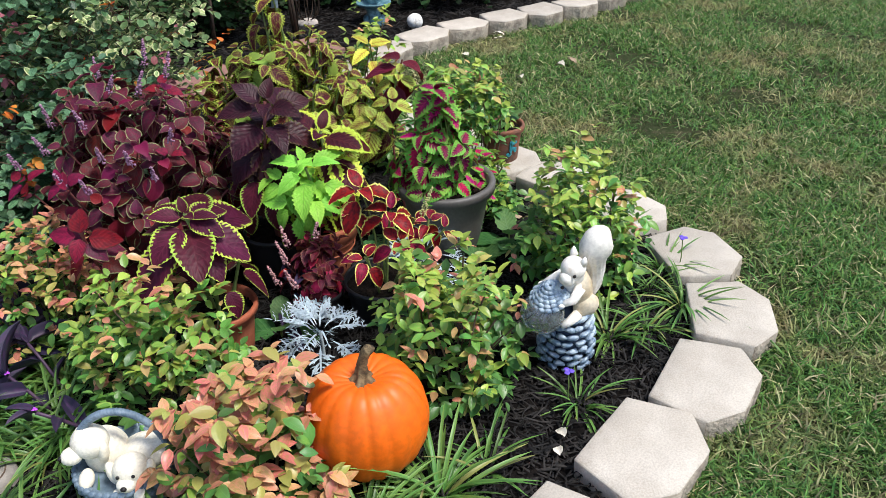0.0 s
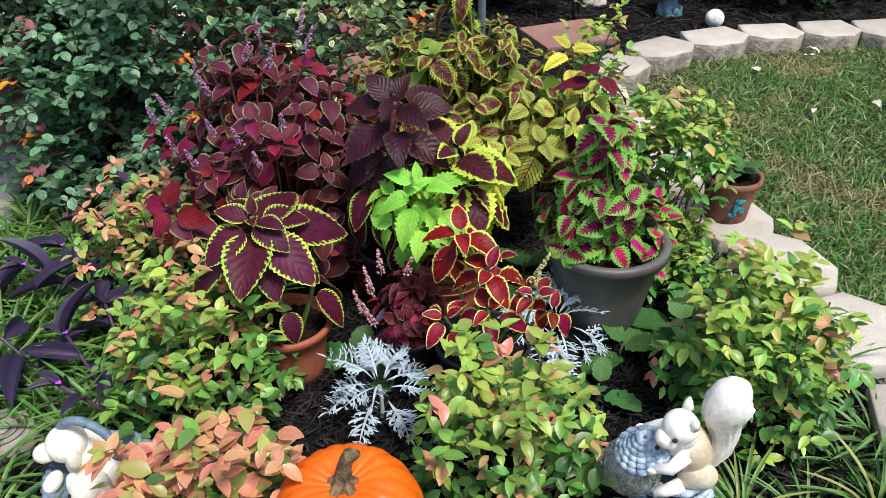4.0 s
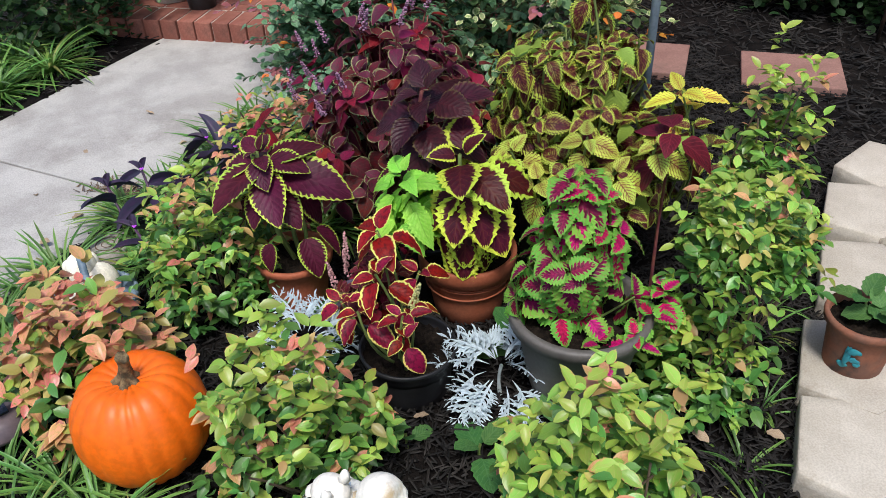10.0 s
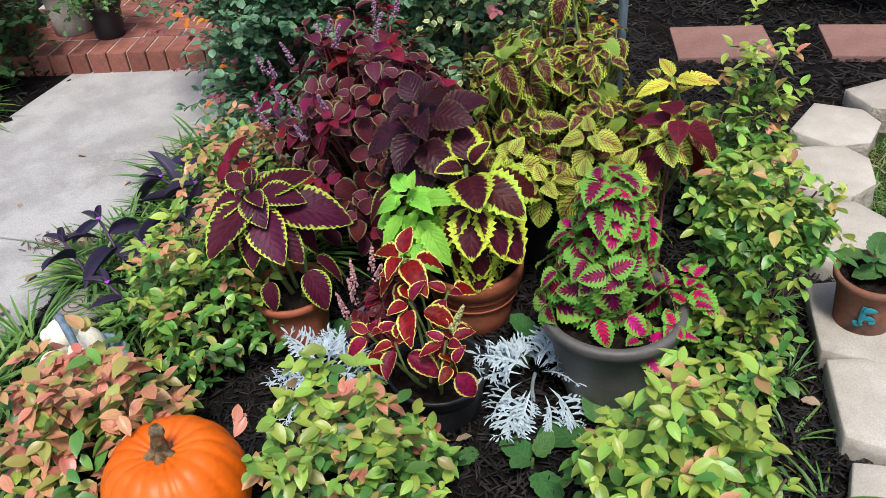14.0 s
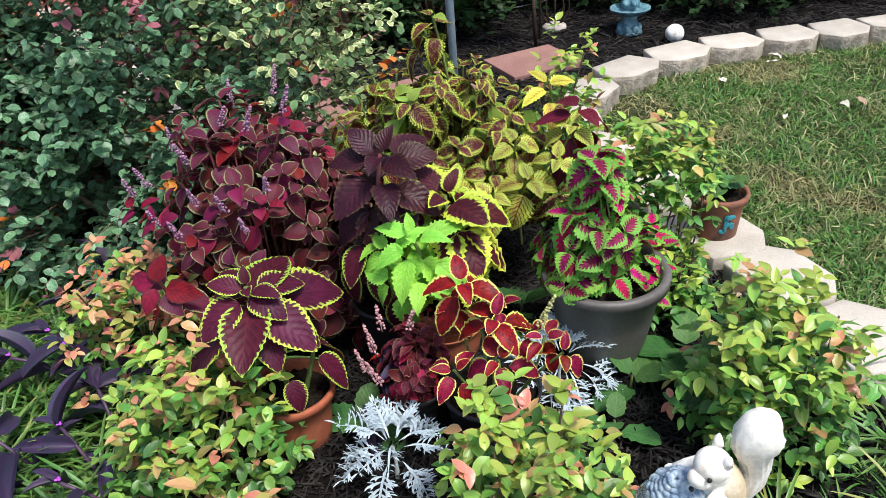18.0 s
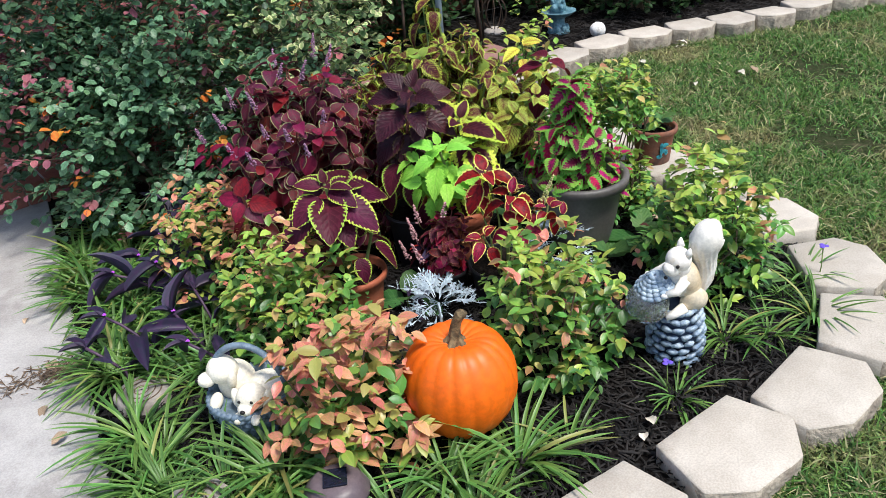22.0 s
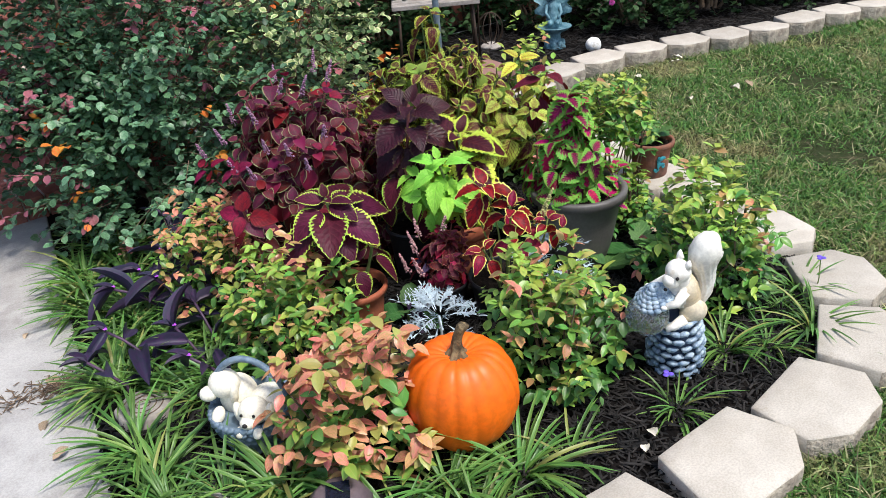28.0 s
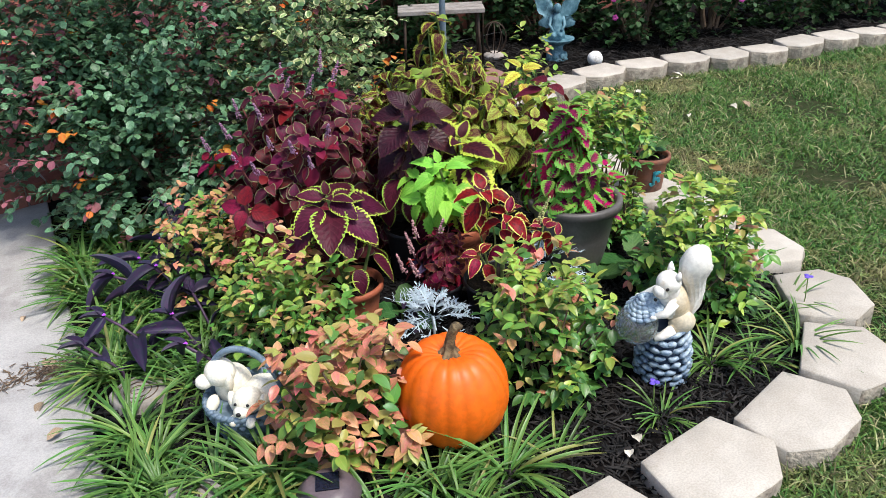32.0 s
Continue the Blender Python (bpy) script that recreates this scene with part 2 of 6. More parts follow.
M_soil = surface("lawn_soil", (0.040, 0.046, 0.022), (0.029, 0.045, 0.016), 26.0, 1.0, 0.9, 0.012, (0.10, 0.082, 0.05), 150, spec=0.05)
M_mulch = surface("dark_mulch", (0.005, 0.0044, 0.0042), (0.011, 0.0092, 0.0085), 14.0, 1.0, 0.9, 0.02, (0.015, 0.012, 0.011), 70, spec=0.08)
M_chip = surface("mulch_chip", (0.005, 0.0045, 0.0043), (0.019, 0.0165, 0.015), 9.0, 0.70, 0.6, 0.003, None, 120, vary=0.8, spec=0.28)
M_conc = surface("concrete", (0.345, 0.328, 0.312), (0.445, 0.428, 0.408), 4.5, 0.9, 1.0, 0.004, (0.30, 0.28, 0.262), 170, spec=0.25)
M_stone = surface("cast_stone", (0.43, 0.385, 0.325), (0.51, 0.465, 0.40), 7.0, 0.92, 0.7, 0.004, (0.35, 0.30, 0.24), 190, vary=0.10, spec=0.2)
M_split = surface("split_stone", (0.40, 0.35, 0.28), (0.31, 0.27, 0.22), 28.0, 0.95, 1.0, 0.016, (0.22, 0.185, 0.15), 80, vary=0.10, spec=0.15)
M_brick = surface("red_brick", (0.25, 0.092, 0.068), (0.31, 0.125, 0.095), 10.0, 0.9, 0.5, 0.003, (0.20, 0.085, 0.065), 120, vary=0.2, spec=0.15)
M_mortar = surface("mortar", (0.50, 0.45, 0.40), (0.42, 0.37, 0.33), 16.0, 0.95, 0.5, 0.003)
M_paver = surface("rose_paver", (0.235, 0.125, 0.105), (0.28, 0.155, 0.13), 6.0, 0.92, 0.4, 0.003, (0.20, 0.12, 0.10), 120, vary=0.08, spec=0.2)
M_terra = surface("terracotta", (0.34, 0.090, 0.042), (0.40, 0.125, 0.064), 9.0, 0.7, 0.25, 0.002, (0.29, 0.10, 0.055), 100)
M_terra_old = surface("aged_terracotta", (0.25, 0.092, 0.052), (0.19, 0.09, 0.06), 14.0, 0.85, 0.4, 0.003, (0.05, 0.035, 0.03), 100)
M_teal = surface("teal_paint", (0.02, 0.20, 0.25), (0.03, 0.28, 0.32), 20.0, 0.6, 0.2, 0.002)
M_greypot = surface("grey_plastic", (0.105, 0.095, 0.088), (0.125, 0.115, 0.105), 9.0, 0.5, 0.12, 0.001)
M_black = surface("black_plastic", (0.012, 0.012, 0.014), (0.02, 0.02, 0.022), 9.0, 0.45, 0.1, 0.001)
M_potsoil = surface("potting_soil", (0.008, 0.006, 0.005), (0.022, 0.016, 0.012), 60.0, 0.95, 1.0, 0.012, None, 180, spec=0.1)
M_pumpkin = surface("pumpkin_skin", (0.78, 0.135, 0.004), (0.72, 0.115, 0.004), 7.0, 0.46, 0.12, 0.002, (0.82, 0.17, 0.010), 60)
M_stalk = surface("pumpkin_stalk", (0.060, 0.042, 0.022), (0.22, 0.155, 0.075), 60.0, 0.8, 0.8, 0.004, (0.045, 0.035, 0.018), 160)
M_cream = surface("cream_resin", (0.80, 0.74, 0.60), (0.84, 0.80, 0.69), 9.0, 0.55, 0.25, 0.002, (0.70, 0.60, 0.42), 150)
M_white = surface("white_resin", (0.80, 0.76, 0.68), (0.82, 0.79, 0.73), 11.0, 0.5, 0.3, 0.002, (0.50, 0.37, 0.21), 90)
M_tan = surface("tan_resin", (0.56, 0.44, 0.28), (0.72, 0.63, 0.48), 14.0, 0.55, 0.4, 0.003, (0.42, 0.30, 0.17), 120)
M_wicker = surface("blue_grey_resin", (0.10, 0.15, 0.20), (0.18, 0.24, 0.30), 30.0, 0.5, 0.5, 0.004)
M_cone = surface("slate_blue_resin", (0.17, 0.25, 0.35), (0.46, 0.55, 0.62), 45.0, 0.5, 0.5, 0.004, (0.06, 0.10, 0.17), 120)
M_conecore = surface("deep_blue_resin", (0.02, 0.035, 0.07), (0.035, 0.055, 0.095), 30.0, 0.6, 0.4, 0.003)
M_eye = surface("dark_paint", (0.01, 0.01, 0.01), (0.02, 0.015, 0.015), 9.0, 0.3, 0.0)
M_verdigris = surface("verdigris_resin", (0.07, 0.17, 0.215), (0.17, 0.31, 0.36), 22.0, 0.5, 0.6, 0.004, (0.03, 0.075, 0.10), 90)
M_ball = surface("speckled_white", (0.78, 0.77, 0.72), (0.85, 0.84, 0.80), 18.0, 0.7, 0.4, 0.003, (0.45, 0.42, 0.36), 90)
M_pole = surface("blue_grey_metal", (0.16, 0.21, 0.28), (0.22, 0.27, 0.34), 12.0, 0.45, 0.1, 0.001, metal=0.3)
M_wire = surface("dark_wire", (0.03, 0.022, 0.018), (0.07, 0.045, 0.03), 30.0, 0.6, 0.3, 0.001, metal=0.5)
M_oldwood = surface("weathered_wood", (0.34, 0.31, 0.28), (0.24, 0.215, 0.19), 14.0, 0.9, 0.6, 0.003)
M_stem = surface("green_stem", (0.13, 0.20, 0.05), (0.20, 0.25, 0.08), 20.0, 0.6, 0.2, 0.001)
M_twig = surface("brown_twig", (0.10, 0.065, 0.045), (0.17, 0.12, 0.08), 25.0, 0.85, 0.4, 0.002)
M_redstem = surface("red_stem", (0.18, 0.045, 0.06), (0.26, 0.09, 0.07), 25.0, 0.6, 0.3, 0.002)
M_spike = surface("lilac_flower", (0.24, 0.11, 0.20), (0.36, 0.20, 0.29), 60.0, 0.7, 0.3, 0.002, vary=0.3)
M_lilac = surface("violet_petal", (0.12, 0.07, 0.50), (0.18, 0.10, 0.62), 60.0, 0.6, 0.1, 0.001)
M_magenta = surface("magenta_petal", (0.62, 0.05, 0.36), (0.70, 0.12, 0.46), 60.0, 0.6, 0.1, 0.001)
M_palepink = surface("pale_petal", (0.75, 0.50, 0.62), (0.82, 0.62, 0.70), 60.0, 0.6, 0.1, 0.001)
M_yellow = surface("yellow_petal", (0.80, 0.62, 0.03), (0.85, 0.70, 0.08), 60.0, 0.6, 0.1, 0.001)
M_solar = surface("bronze_plastic", (0.10, 0.075, 0.085), (0.14, 0.105, 0.11), 15.0, 0.4, 0.1, 0.001)
M_panel = surface("solar_panel", (0.008, 0.010, 0.018), (0.015, 0.016, 0.03), 30.0, 0.12, 0.0)
M_litter = surface("dry_petal", (0.74, 0.71, 0.62), (0.62, 0.55, 0.43), 30.0, 0.85, 0.3, 0.002, vary=0.2)
M_dryleaf = surface("dry_leaf", (0.30, 0.20, 0.12), (0.42, 0.33, 0.24), 30.0, 0.85, 0.3, 0.002, vary=0.4)
M_cable = surface("pale_cable", (0.36, 0.36, 0.36), (0.42, 0.42, 0.41), 30.0, 0.6, 0.1, 0.001)

L_purple = leaf_mat("coleus_purple_lime", (0.062, 0.006, 0.020), (0.46, 0.62, 0.08), 0.85, 0.045, (0.12, 0.018, 0.04), 0.45, 0.12, (0.088, 0.009, 0.030), notch=13.0, ribs=0.3)
L_gold = leaf_mat("coleus_maroon_gold", (0.070, 0.006, 0.014), (0.56, 0.70, 0.07), 0.68, 0.07, (0.15, 0.04, 0.02), 0.3, 0.11, (0.048, 0.005, 0.012), notch=9.0, ribs=0.35)
L_lime = leaf_mat("coleus_lime", (0.25, 0.60, 0.065), (0.34, 0.68, 0.09), 0.8, 0.2, (0.12, 0.26, 0.04), 0.45, 0.05, (0.31, 0.64, 0.09), hue=0.012, vein_lo=0.9, ribs=0.35)
L_red = leaf_mat("coleus_red_gold", (0.235, 0.005, 0.022), (0.72, 0.66, 0.16), 0.83, 0.05, (0.24, 0.010, 0.022), 0.4, 0.05, (0.105, 0.004, 0.014), trans=0.18, notch=11.0, ribs=0.15)
L_pink = leaf_mat("coleus_pink_green", (0.52, 0.008, 0.11), (0.16, 0.42, 0.055), 0.50, 0.06, (0.24, 0.006, 0.06), 0.4, 0.22, (0.30, 0.006, 0.075), notch=7.0, ribs=0.35)
L_pinkdark = leaf_mat("coleus_wine_green", (0.20, 0.006, 0.055), (0.15, 0.40, 0.055), 0.47, 0.07, (0.36, 0.008, 0.08), 0.4, 0.24, (0.10, 0.006, 0.03), notch=7.0, ribs=0.35)
L_dark = leaf_mat("coleus_dark", (0.026, 0.005, 0.010), (0.070, 0.045, 0.020), 0.90, 0.08, (0.055, 0.010, 0.018), 0.5, 0.14, (0.040, 0.006, 0.014), trans=0.10, rough=0.45, notch=10.0, ribs=0.5)
L_burg = leaf_mat("coleus_burgundy", (0.090, 0.021, 0.031), (0.27, 0.29, 0.13), 0.88, 0.07, (0.14, 0.045, 0.05), 0.4, 0.05, (0.140, 0.012, 0.032), hue=0.03, alt=(0.22, 0.010, 0.038), alt_share=0.13, rough=0.55, ribs=0.15)
L_crim = leaf_mat("coleus_crimson", (0.24, 0.008, 0.036), (0.09, 0.016, 0.024), 0.84, 0.12, (0.11, 0.007, 0.022), 0.5, 0.05, (0.15, 0.007, 0.028), rough=0.6, ribs=0.2)
L_vein = leaf_mat("coleus_veined", (0.115, 0.012, 0.022), (0.46, 0.58, 0.075), 0.60, 0.11, (0.050, 0.008, 0.012), 0.88, 0.10, (0.24, 0.17, 0.04), alt=(0.22, 0.38, 0.06), alt_share=0.10, veins=9.0, vein_lo=0.30, notch=12.0, ribs=0.4)
L_veinlime = leaf_mat("coleus_veined_lime", (0.38, 0.46, 0.07), (0.46, 0.60, 0.09), 0.5, 0.25, (0.14, 0.020, 0.022), 0.9, 0.08, (0.30, 0.26, 0.05), veins=8.0, vein_lo=0.62, notch=12.0, ribs=0.4)
L_yel = leaf_mat("coleus_yellow", (0.56, 0.50, 0.06), (0.70, 0.72, 0.09), 0.42, 0.25, (0.34, 0.06, 0.03), 0.85, 0.10, veins=8.0, vein_lo=0.72, notch=10.0)
L_maroon = leaf_mat("coleus_maroon", (0.105, 0.006, 0.018), (0.14, 0.012, 0.026), 0.85, 0.1, (0.24, 0.03, 0.05), 0.4, 0.04, (0.07, 0.005, 0.014))
L_frill = leaf_mat("coleus_frilled", (0.12, 0.011, 0.023), (0.22, 0.10, 0.06), 0.86, 0.08, (0.22, 0.02, 0.04), 0.3, 0.1, (0.055, 0.008, 0.016), alt=(0.32, 0.013, 0.035), alt_share=0.16)
L_nan = leaf_mat("nandina_green", (0.150, 0.325, 0.055), (0.23, 0.37, 0.08), 1.02, 0.18, (0.25, 0.40, 0.12), 0.4, 0.0, (0.165, 0.33, 0.06), hue=0.03, val=0.36, rough=0.34, alt=(0.38, 0.34, 0.10), alt_share=0.05, ribs=0.0, side_veins=False, blush=(0.42, 0.24, 0.09))
L_nany = leaf_mat("nandina_yellow", (0.285, 0.455, 0.070), (0.37, 0.43, 0.09), 0.99, 0.20, (0.42, 0.50, 0.16), 0.4, 0.0, (0.32, 0.43, 0.08), hue=0.03, val=0.34, rough=0.34, alt=(0.52, 0.33, 0.13), alt_share=0.07, ribs=0.0, side_veins=False, blush=(0.56, 0.27, 0.12))
L_nano = leaf_mat("nandina_blush", (0.66, 0.26, 0.17), (0.60, 0.34, 0.17), 0.8, 0.15, (0.66, 0.34, 0.24), 0.35, 0.0, (0.50, 0.28, 0.12), hue=0.03, rough=0.34, alt=(0.36, 0.40, 0.09), alt_share=0.28, ribs=0.0, side_veins=False, blush=(0.60, 0.14, 0.10))
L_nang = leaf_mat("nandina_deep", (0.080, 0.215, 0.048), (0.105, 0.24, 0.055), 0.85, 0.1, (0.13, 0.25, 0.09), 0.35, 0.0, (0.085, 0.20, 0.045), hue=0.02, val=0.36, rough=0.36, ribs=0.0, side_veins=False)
L_bush = leaf_mat("shrub_green", (0.122, 0.255, 0.130), (0.15, 0.28, 0.155), 0.85, 0.1, (0.18, 0.30, 0.18), 0.35, 0.0, (0.070, 0.155, 0.075), hue=0.02, val=0.5, rough=0.42, ribs=0.0, side_veins=False)
L_bushp = leaf_mat("shrub_pink", (0.36, 0.11, 0.14), (0.42, 0.18, 0.20), 0.85, 0.1, (0.52, 0.25, 0.26), 0.3, 0.02, (0.34, 0.12, 0.14), ribs=0.0, side_veins=False)
L_busho = leaf_mat("shrub_orange", (0.68, 0.16, 0.03), (0.60, 0.22, 0.04), 0.85, 0.1, (0.7, 0.3, 0.08), 0.3, 0.02, (0.55, 0.25, 0.05), ribs=0.0, side_veins=False)
# cream blade and margin tones carry the sunlight on this shrub's leaves
L_pale = leaf_mat("shrub_pale", (0.36, 0.46, 0.18), (0.64, 0.66, 0.36), 0.6, 0.2, (0.5, 0.55, 0.34), 0.3, 0.04, (0.17, 0.29, 0.10), val=0.4, alt=(0.08, 0.17, 0.065), alt_share=0.5, ribs=0.0, side_veins=False)
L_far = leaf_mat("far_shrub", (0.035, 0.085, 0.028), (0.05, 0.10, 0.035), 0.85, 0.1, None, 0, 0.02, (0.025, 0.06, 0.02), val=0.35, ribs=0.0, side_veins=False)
L_silver = leaf_mat("dusty_silver", (0.46, 0.56, 0.62), (0.55, 0.64, 0.69), 0.6, 0.3, (0.6, 0.68, 0.7), 0.3, 0.02, (0.40, 0.49, 0.55), hue=0.01, val=0.12, rough=0.9, trans=0.1, ribs=0.0, side_veins=False)
L_heart = leaf_mat("purple_heart", (0.030, 0.027, 0.052), (0.038, 0.033, 0.064), 0.85, 0.1, (0.05, 0.042, 0.085), 0.3, 0.0, (0.046, 0.024, 0.064), hue=0.03, trans=0.1, rough=0.45, ribs=0.0, side_veins=False)
L_lir = leaf_mat("strap_leaf", (0.080, 0.195, 0.042), (0.13, 0.26, 0.055), 0.6, 0.3, (0.18, 0.33, 0.11), 0.35, 0.0, (0.115, 0.235, 0.05), hue=0.02, val=0.42, rough=0.38, alt=(0.32, 0.34, 0.10), alt_share=0.06, ribs=0.0, side_veins=False)
# patch tone paints dry straw and sunlit dapples into the blades
L_grass = leaf_mat("grass_blade", (0.052, 0.138, 0.031), (0.074, 0.175, 0.038), 0.6, 0.3, None, 0, 0.0, (0.15, 0.26, 0.055), hue=0.03, val=0.62, alt=(0.40, 0.36, 0.20), alt_share=0.16, trans=0.2, patch=(0.29, 0.26, 0.12), ribs=0.0, side_veins=False)
L_weed = leaf_mat("weed_leaf", (0.06, 0.16, 0.045), (0.08, 0.20, 0.05), 0.85, 0.1, (0.12, 0.24, 0.09), 0.5, 0.03, (0.08, 0.19, 0.05))


# ---------------------------------------------------------------- leaves
def leaf_geo(width=0.6, rows=6, a=0.55, b=0.75, teeth=0.0, cup=0.12, droop=0.25, curl=0.0, ruffle=0.0, stalk=0.0, half=2):
    vs = np.linspace(0, 1, rows + 1)
    peak = (a / (a + b)) ** a * (b / (a + b)) ** b
    f = np.power(vs, a) * np.power(1 - vs, b) / peak
    f[0], f[-1] = 0.07, 0.03
    if teeth:
        f = f * (1 - teeth * (np.arange(rows + 1) % 2))
    ws = np.linspace(-1, 1, 2 * half + 1)
    verts, uvs, faces = [], [], []
    for i, v in enumerate(vs):
        for j, w in enumerate(ws):
            x = w * width * 0.5 * f[i]
            z = -droop * v * v + cup * abs(w) * width * f[i] * (1 - curl * abs(w) * 2.2) + ruffle * math.sin(i * 2.4 + w) * abs(w)
            verts.append((x, stalk + v - 0.25 * droop * v * v, z))
            uvs.append(((w + 1) / 2, v))
    n = len(ws)
    for i in range(rows):
        for j in range(n - 1):
            k = i * n + j
            faces.append((k, k + 1, k + 1 + n, k + n))
    return np.array(verts), np.array(faces), np.array(uvs)


def leaf_set(name, mat, count, width, rows, **kw):
    """A few leaves of one kind that differ in bend and breadth."""
    out = []
    for i in range(count):
        g = dict(kw)
        for k in ("cup", "droop", "ruffle"):
            if k in g:
                g[k] *= rnd.uniform(0.55, 1.5)
        v, f, u = leaf_geo(width * rnd.uniform(0.88, 1.12), rows, **g)
        out.append(pydata(name, v, f, mat, u))
    return out


def leaf_pose(p, az, el, size, roll=0.0):
    return (Matrix.Translation(p) @ Matrix.Rotation(radians(az), 4, 'Z') @ Matrix.Rotation(radians(el), 4, 'X')
            @ Matrix.Rotation(radians(roll), 4, 'Y') @ Matrix.Scale(size, 4))


def cloud(name, geo, mats, mtx, parent, label="", slots=None):
    """Many leaves in one mesh; mtx is an array of 4 x 4 poses."""
    v, f, u = geo
    mtx = np.asarray(mtx)
    n = len(mtx)
    hv = np.c_[v, np.ones(len(v))]
    verts = np.einsum('nij,kj->nki', mtx, hv)[:, :, :3].reshape(-1, 3)
    faces = (f[None] + (np.arange(n) * len(v))[:, None, None]).reshape(-1, f.shape[1])
    uvs = np.tile(u, (n, 1))
    sl = None if slots is None else np.repeat(slots, len(f))
    ob = new(name, pydata(name, verts, faces, mats, uvs, True, sl))
    finish(ob, parent)
    if label:
        ob["label"] = label
    ob["kind"] = "stuff"
    return ob


def poses(p, az, el, size, roll):
    """Arrays of poses, from arrays of places and degrees."""
    az, el, roll = np.radians(az), np.radians(el), np.radians(roll)
    n = len(az)
    o, z = np.ones(n), np.zeros(n)
    rz = np.array([[np.cos(az), -np.sin(az), z], [np.sin(az), np.cos(az), z], [z, z, o]]).transpose(2, 0, 1)
    rx = np.array([[o, z, z], [z, np.cos(el), -np.sin(el)], [z, np.sin(el), np.cos(el)]]).transpose(2, 0, 1)
    ry = np.array([[np.cos(roll), z, np.sin(roll)], [z, o, z], [-np.sin(roll), z, np.cos(roll)]]).transpose(2, 0, 1)
    out = np.zeros((n, 4, 4))
    out[:, :3, :3] = (rz @ rx @ ry) * np.asarray(size)[:, None, None]
    out[:, :3, 3] = p
    out[:, 3, 3] = 1
    return out


def rosette(plant, c, meshes, size, pairs=3, az0=None, el_in=55, el_out=-8, shrink=0.42, drop=0.035, gap=0.01, spin=90, axis=None):
    """Crossed pairs of leaves, the youngest small and upright in the middle; axis: the way that the shoot points."""
    az0 = rnd.uniform(0, 180) if az0 is None else az0
    turn = Matrix.Identity(4)
    if axis is not None:
        turn = Vector((0, 0, 1)).rotation_difference(Vector(axis).normalized()).to_matrix().to_4x4()
    base = Matrix.Translation(c) @ turn
    for k in range(pairs):
        q = k / max(1, pairs - 1)
        s = size * (shrink + (1 - shrink) * q ** 0.7)
        for side in (0, 180):
            az = az0 + k * spin + side + rnd.uniform(-14, 14)
            el = el_in + (el_out - el_in) * q + rnd.uniform(-9, 9)
            r = gap * (1 + k)
            p = Vector((-math.sin(radians(az)) * r, math.cos(radians(az)) * r, -drop * k * (0.6 + q)))
            place("leaf", rnd.choice(meshes), plant, base @ leaf_pose(p, az, el, s * rnd.uniform(0.88, 1.12), rnd.uniform(-12, 12)))


def bent(a, b, k=0.15, n=6):
    a, b = Vector(a), Vector(b)
    side = Vector((rnd.uniform(-1, 1), rnd.uniform(-1, 1), 0)) * k * (b - a).length
    return [a.lerp(b, i / n) + side * math.sin(math.pi * i / n) for i in range(n + 1)]


def dome_points(n, r, shell=0.75, low=-0.25):
    out = []
    while len(out) < n:
        d = Vector((rnd.gauss(0, 1), rnd.gauss(0, 1), rnd.gauss(0, 1))).normalized()
        if d.z < low:
            continue
        q = rnd.uniform(shell, 1.0)
        q *= 1 + 0.22 * noise.noise(d * 2.3 + Vector((r[0] * 9, r[1] * 7, r[2] * 5)))
        out.append((Vector((d.x * r[0] * q, d.y * r[1] * q, d.z * r[2] * q)), d))
    return out

# ---------------------------------------------------------------- ground, walk, bed
STONES = [(0.31, 1.10), (0.57, 1.405), (0.80, 1.69), (0.96, 2.03), (0.93, 2.41), (0.725, 2.76), (0.47, 3.01), (0.235, 3.225),
          (-0.06, 3.53), (-0.34, 3.80), (-0.55, 4.08), (-0.58, 4.48), (-0.46, 4.86), (-0.24, 5.18), (0.02, 5.42),
          (0.31, 5.62), (0.59, 5.79), (0.86, 5.97), (1.12, 6.26), (1.40, 6.48), (1.66, 6.66), (1.92, 6.87), (2.18, 7.08), (2.46, 7.30)]
WALK_D, WALK_N = Vector((-0.71, 0.704, 0)), Vector((0.704, 0.71, 0))
W_IN, W_OUT = -0.07, -1.20            # the walk's two edges, along WALK_N


def on_walk(s, n, z=0.0):
    p = WALK_D * s + WALK_N * n
    return Vector((p.x, p.y, z))


def inside(x, y, poly):
    r = np.zeros(np.shape(x), dtype=bool)
    for (x1, y1), (x2, y2) in zip(poly, poly[1:] + poly[:1]):
        hit = ((y1 > y) != (y2 > y)) & (x < (x2 - x1) * (y - y1) / ((y2 - y1) if y2 != y1 else 1e-9) + x1)
        r ^= hit
    return r


P_in = lambda s: tuple(on_walk(s, W_IN)[:2])
P_out = lambda s: tuple(on_walk(s, W_OUT)[:2])
BED = STONES + [(3.2, 8.3), (-3.5, 9.0), P_in(6.0), P_in(0.6), (-0.1, 0.85)]
SIDE = [P_out(0.2), P_out(6.0), (-7.5, 4.0), (-5.5, -1.0)]

bm = bmesh.new()
bmesh.ops.create_grid(bm, x_segments=40, y_segments=40, size=150)
tagged(part("ground", bm, M_soil), "bare soil and thin turf under the lawn", "ground", kind="structure")

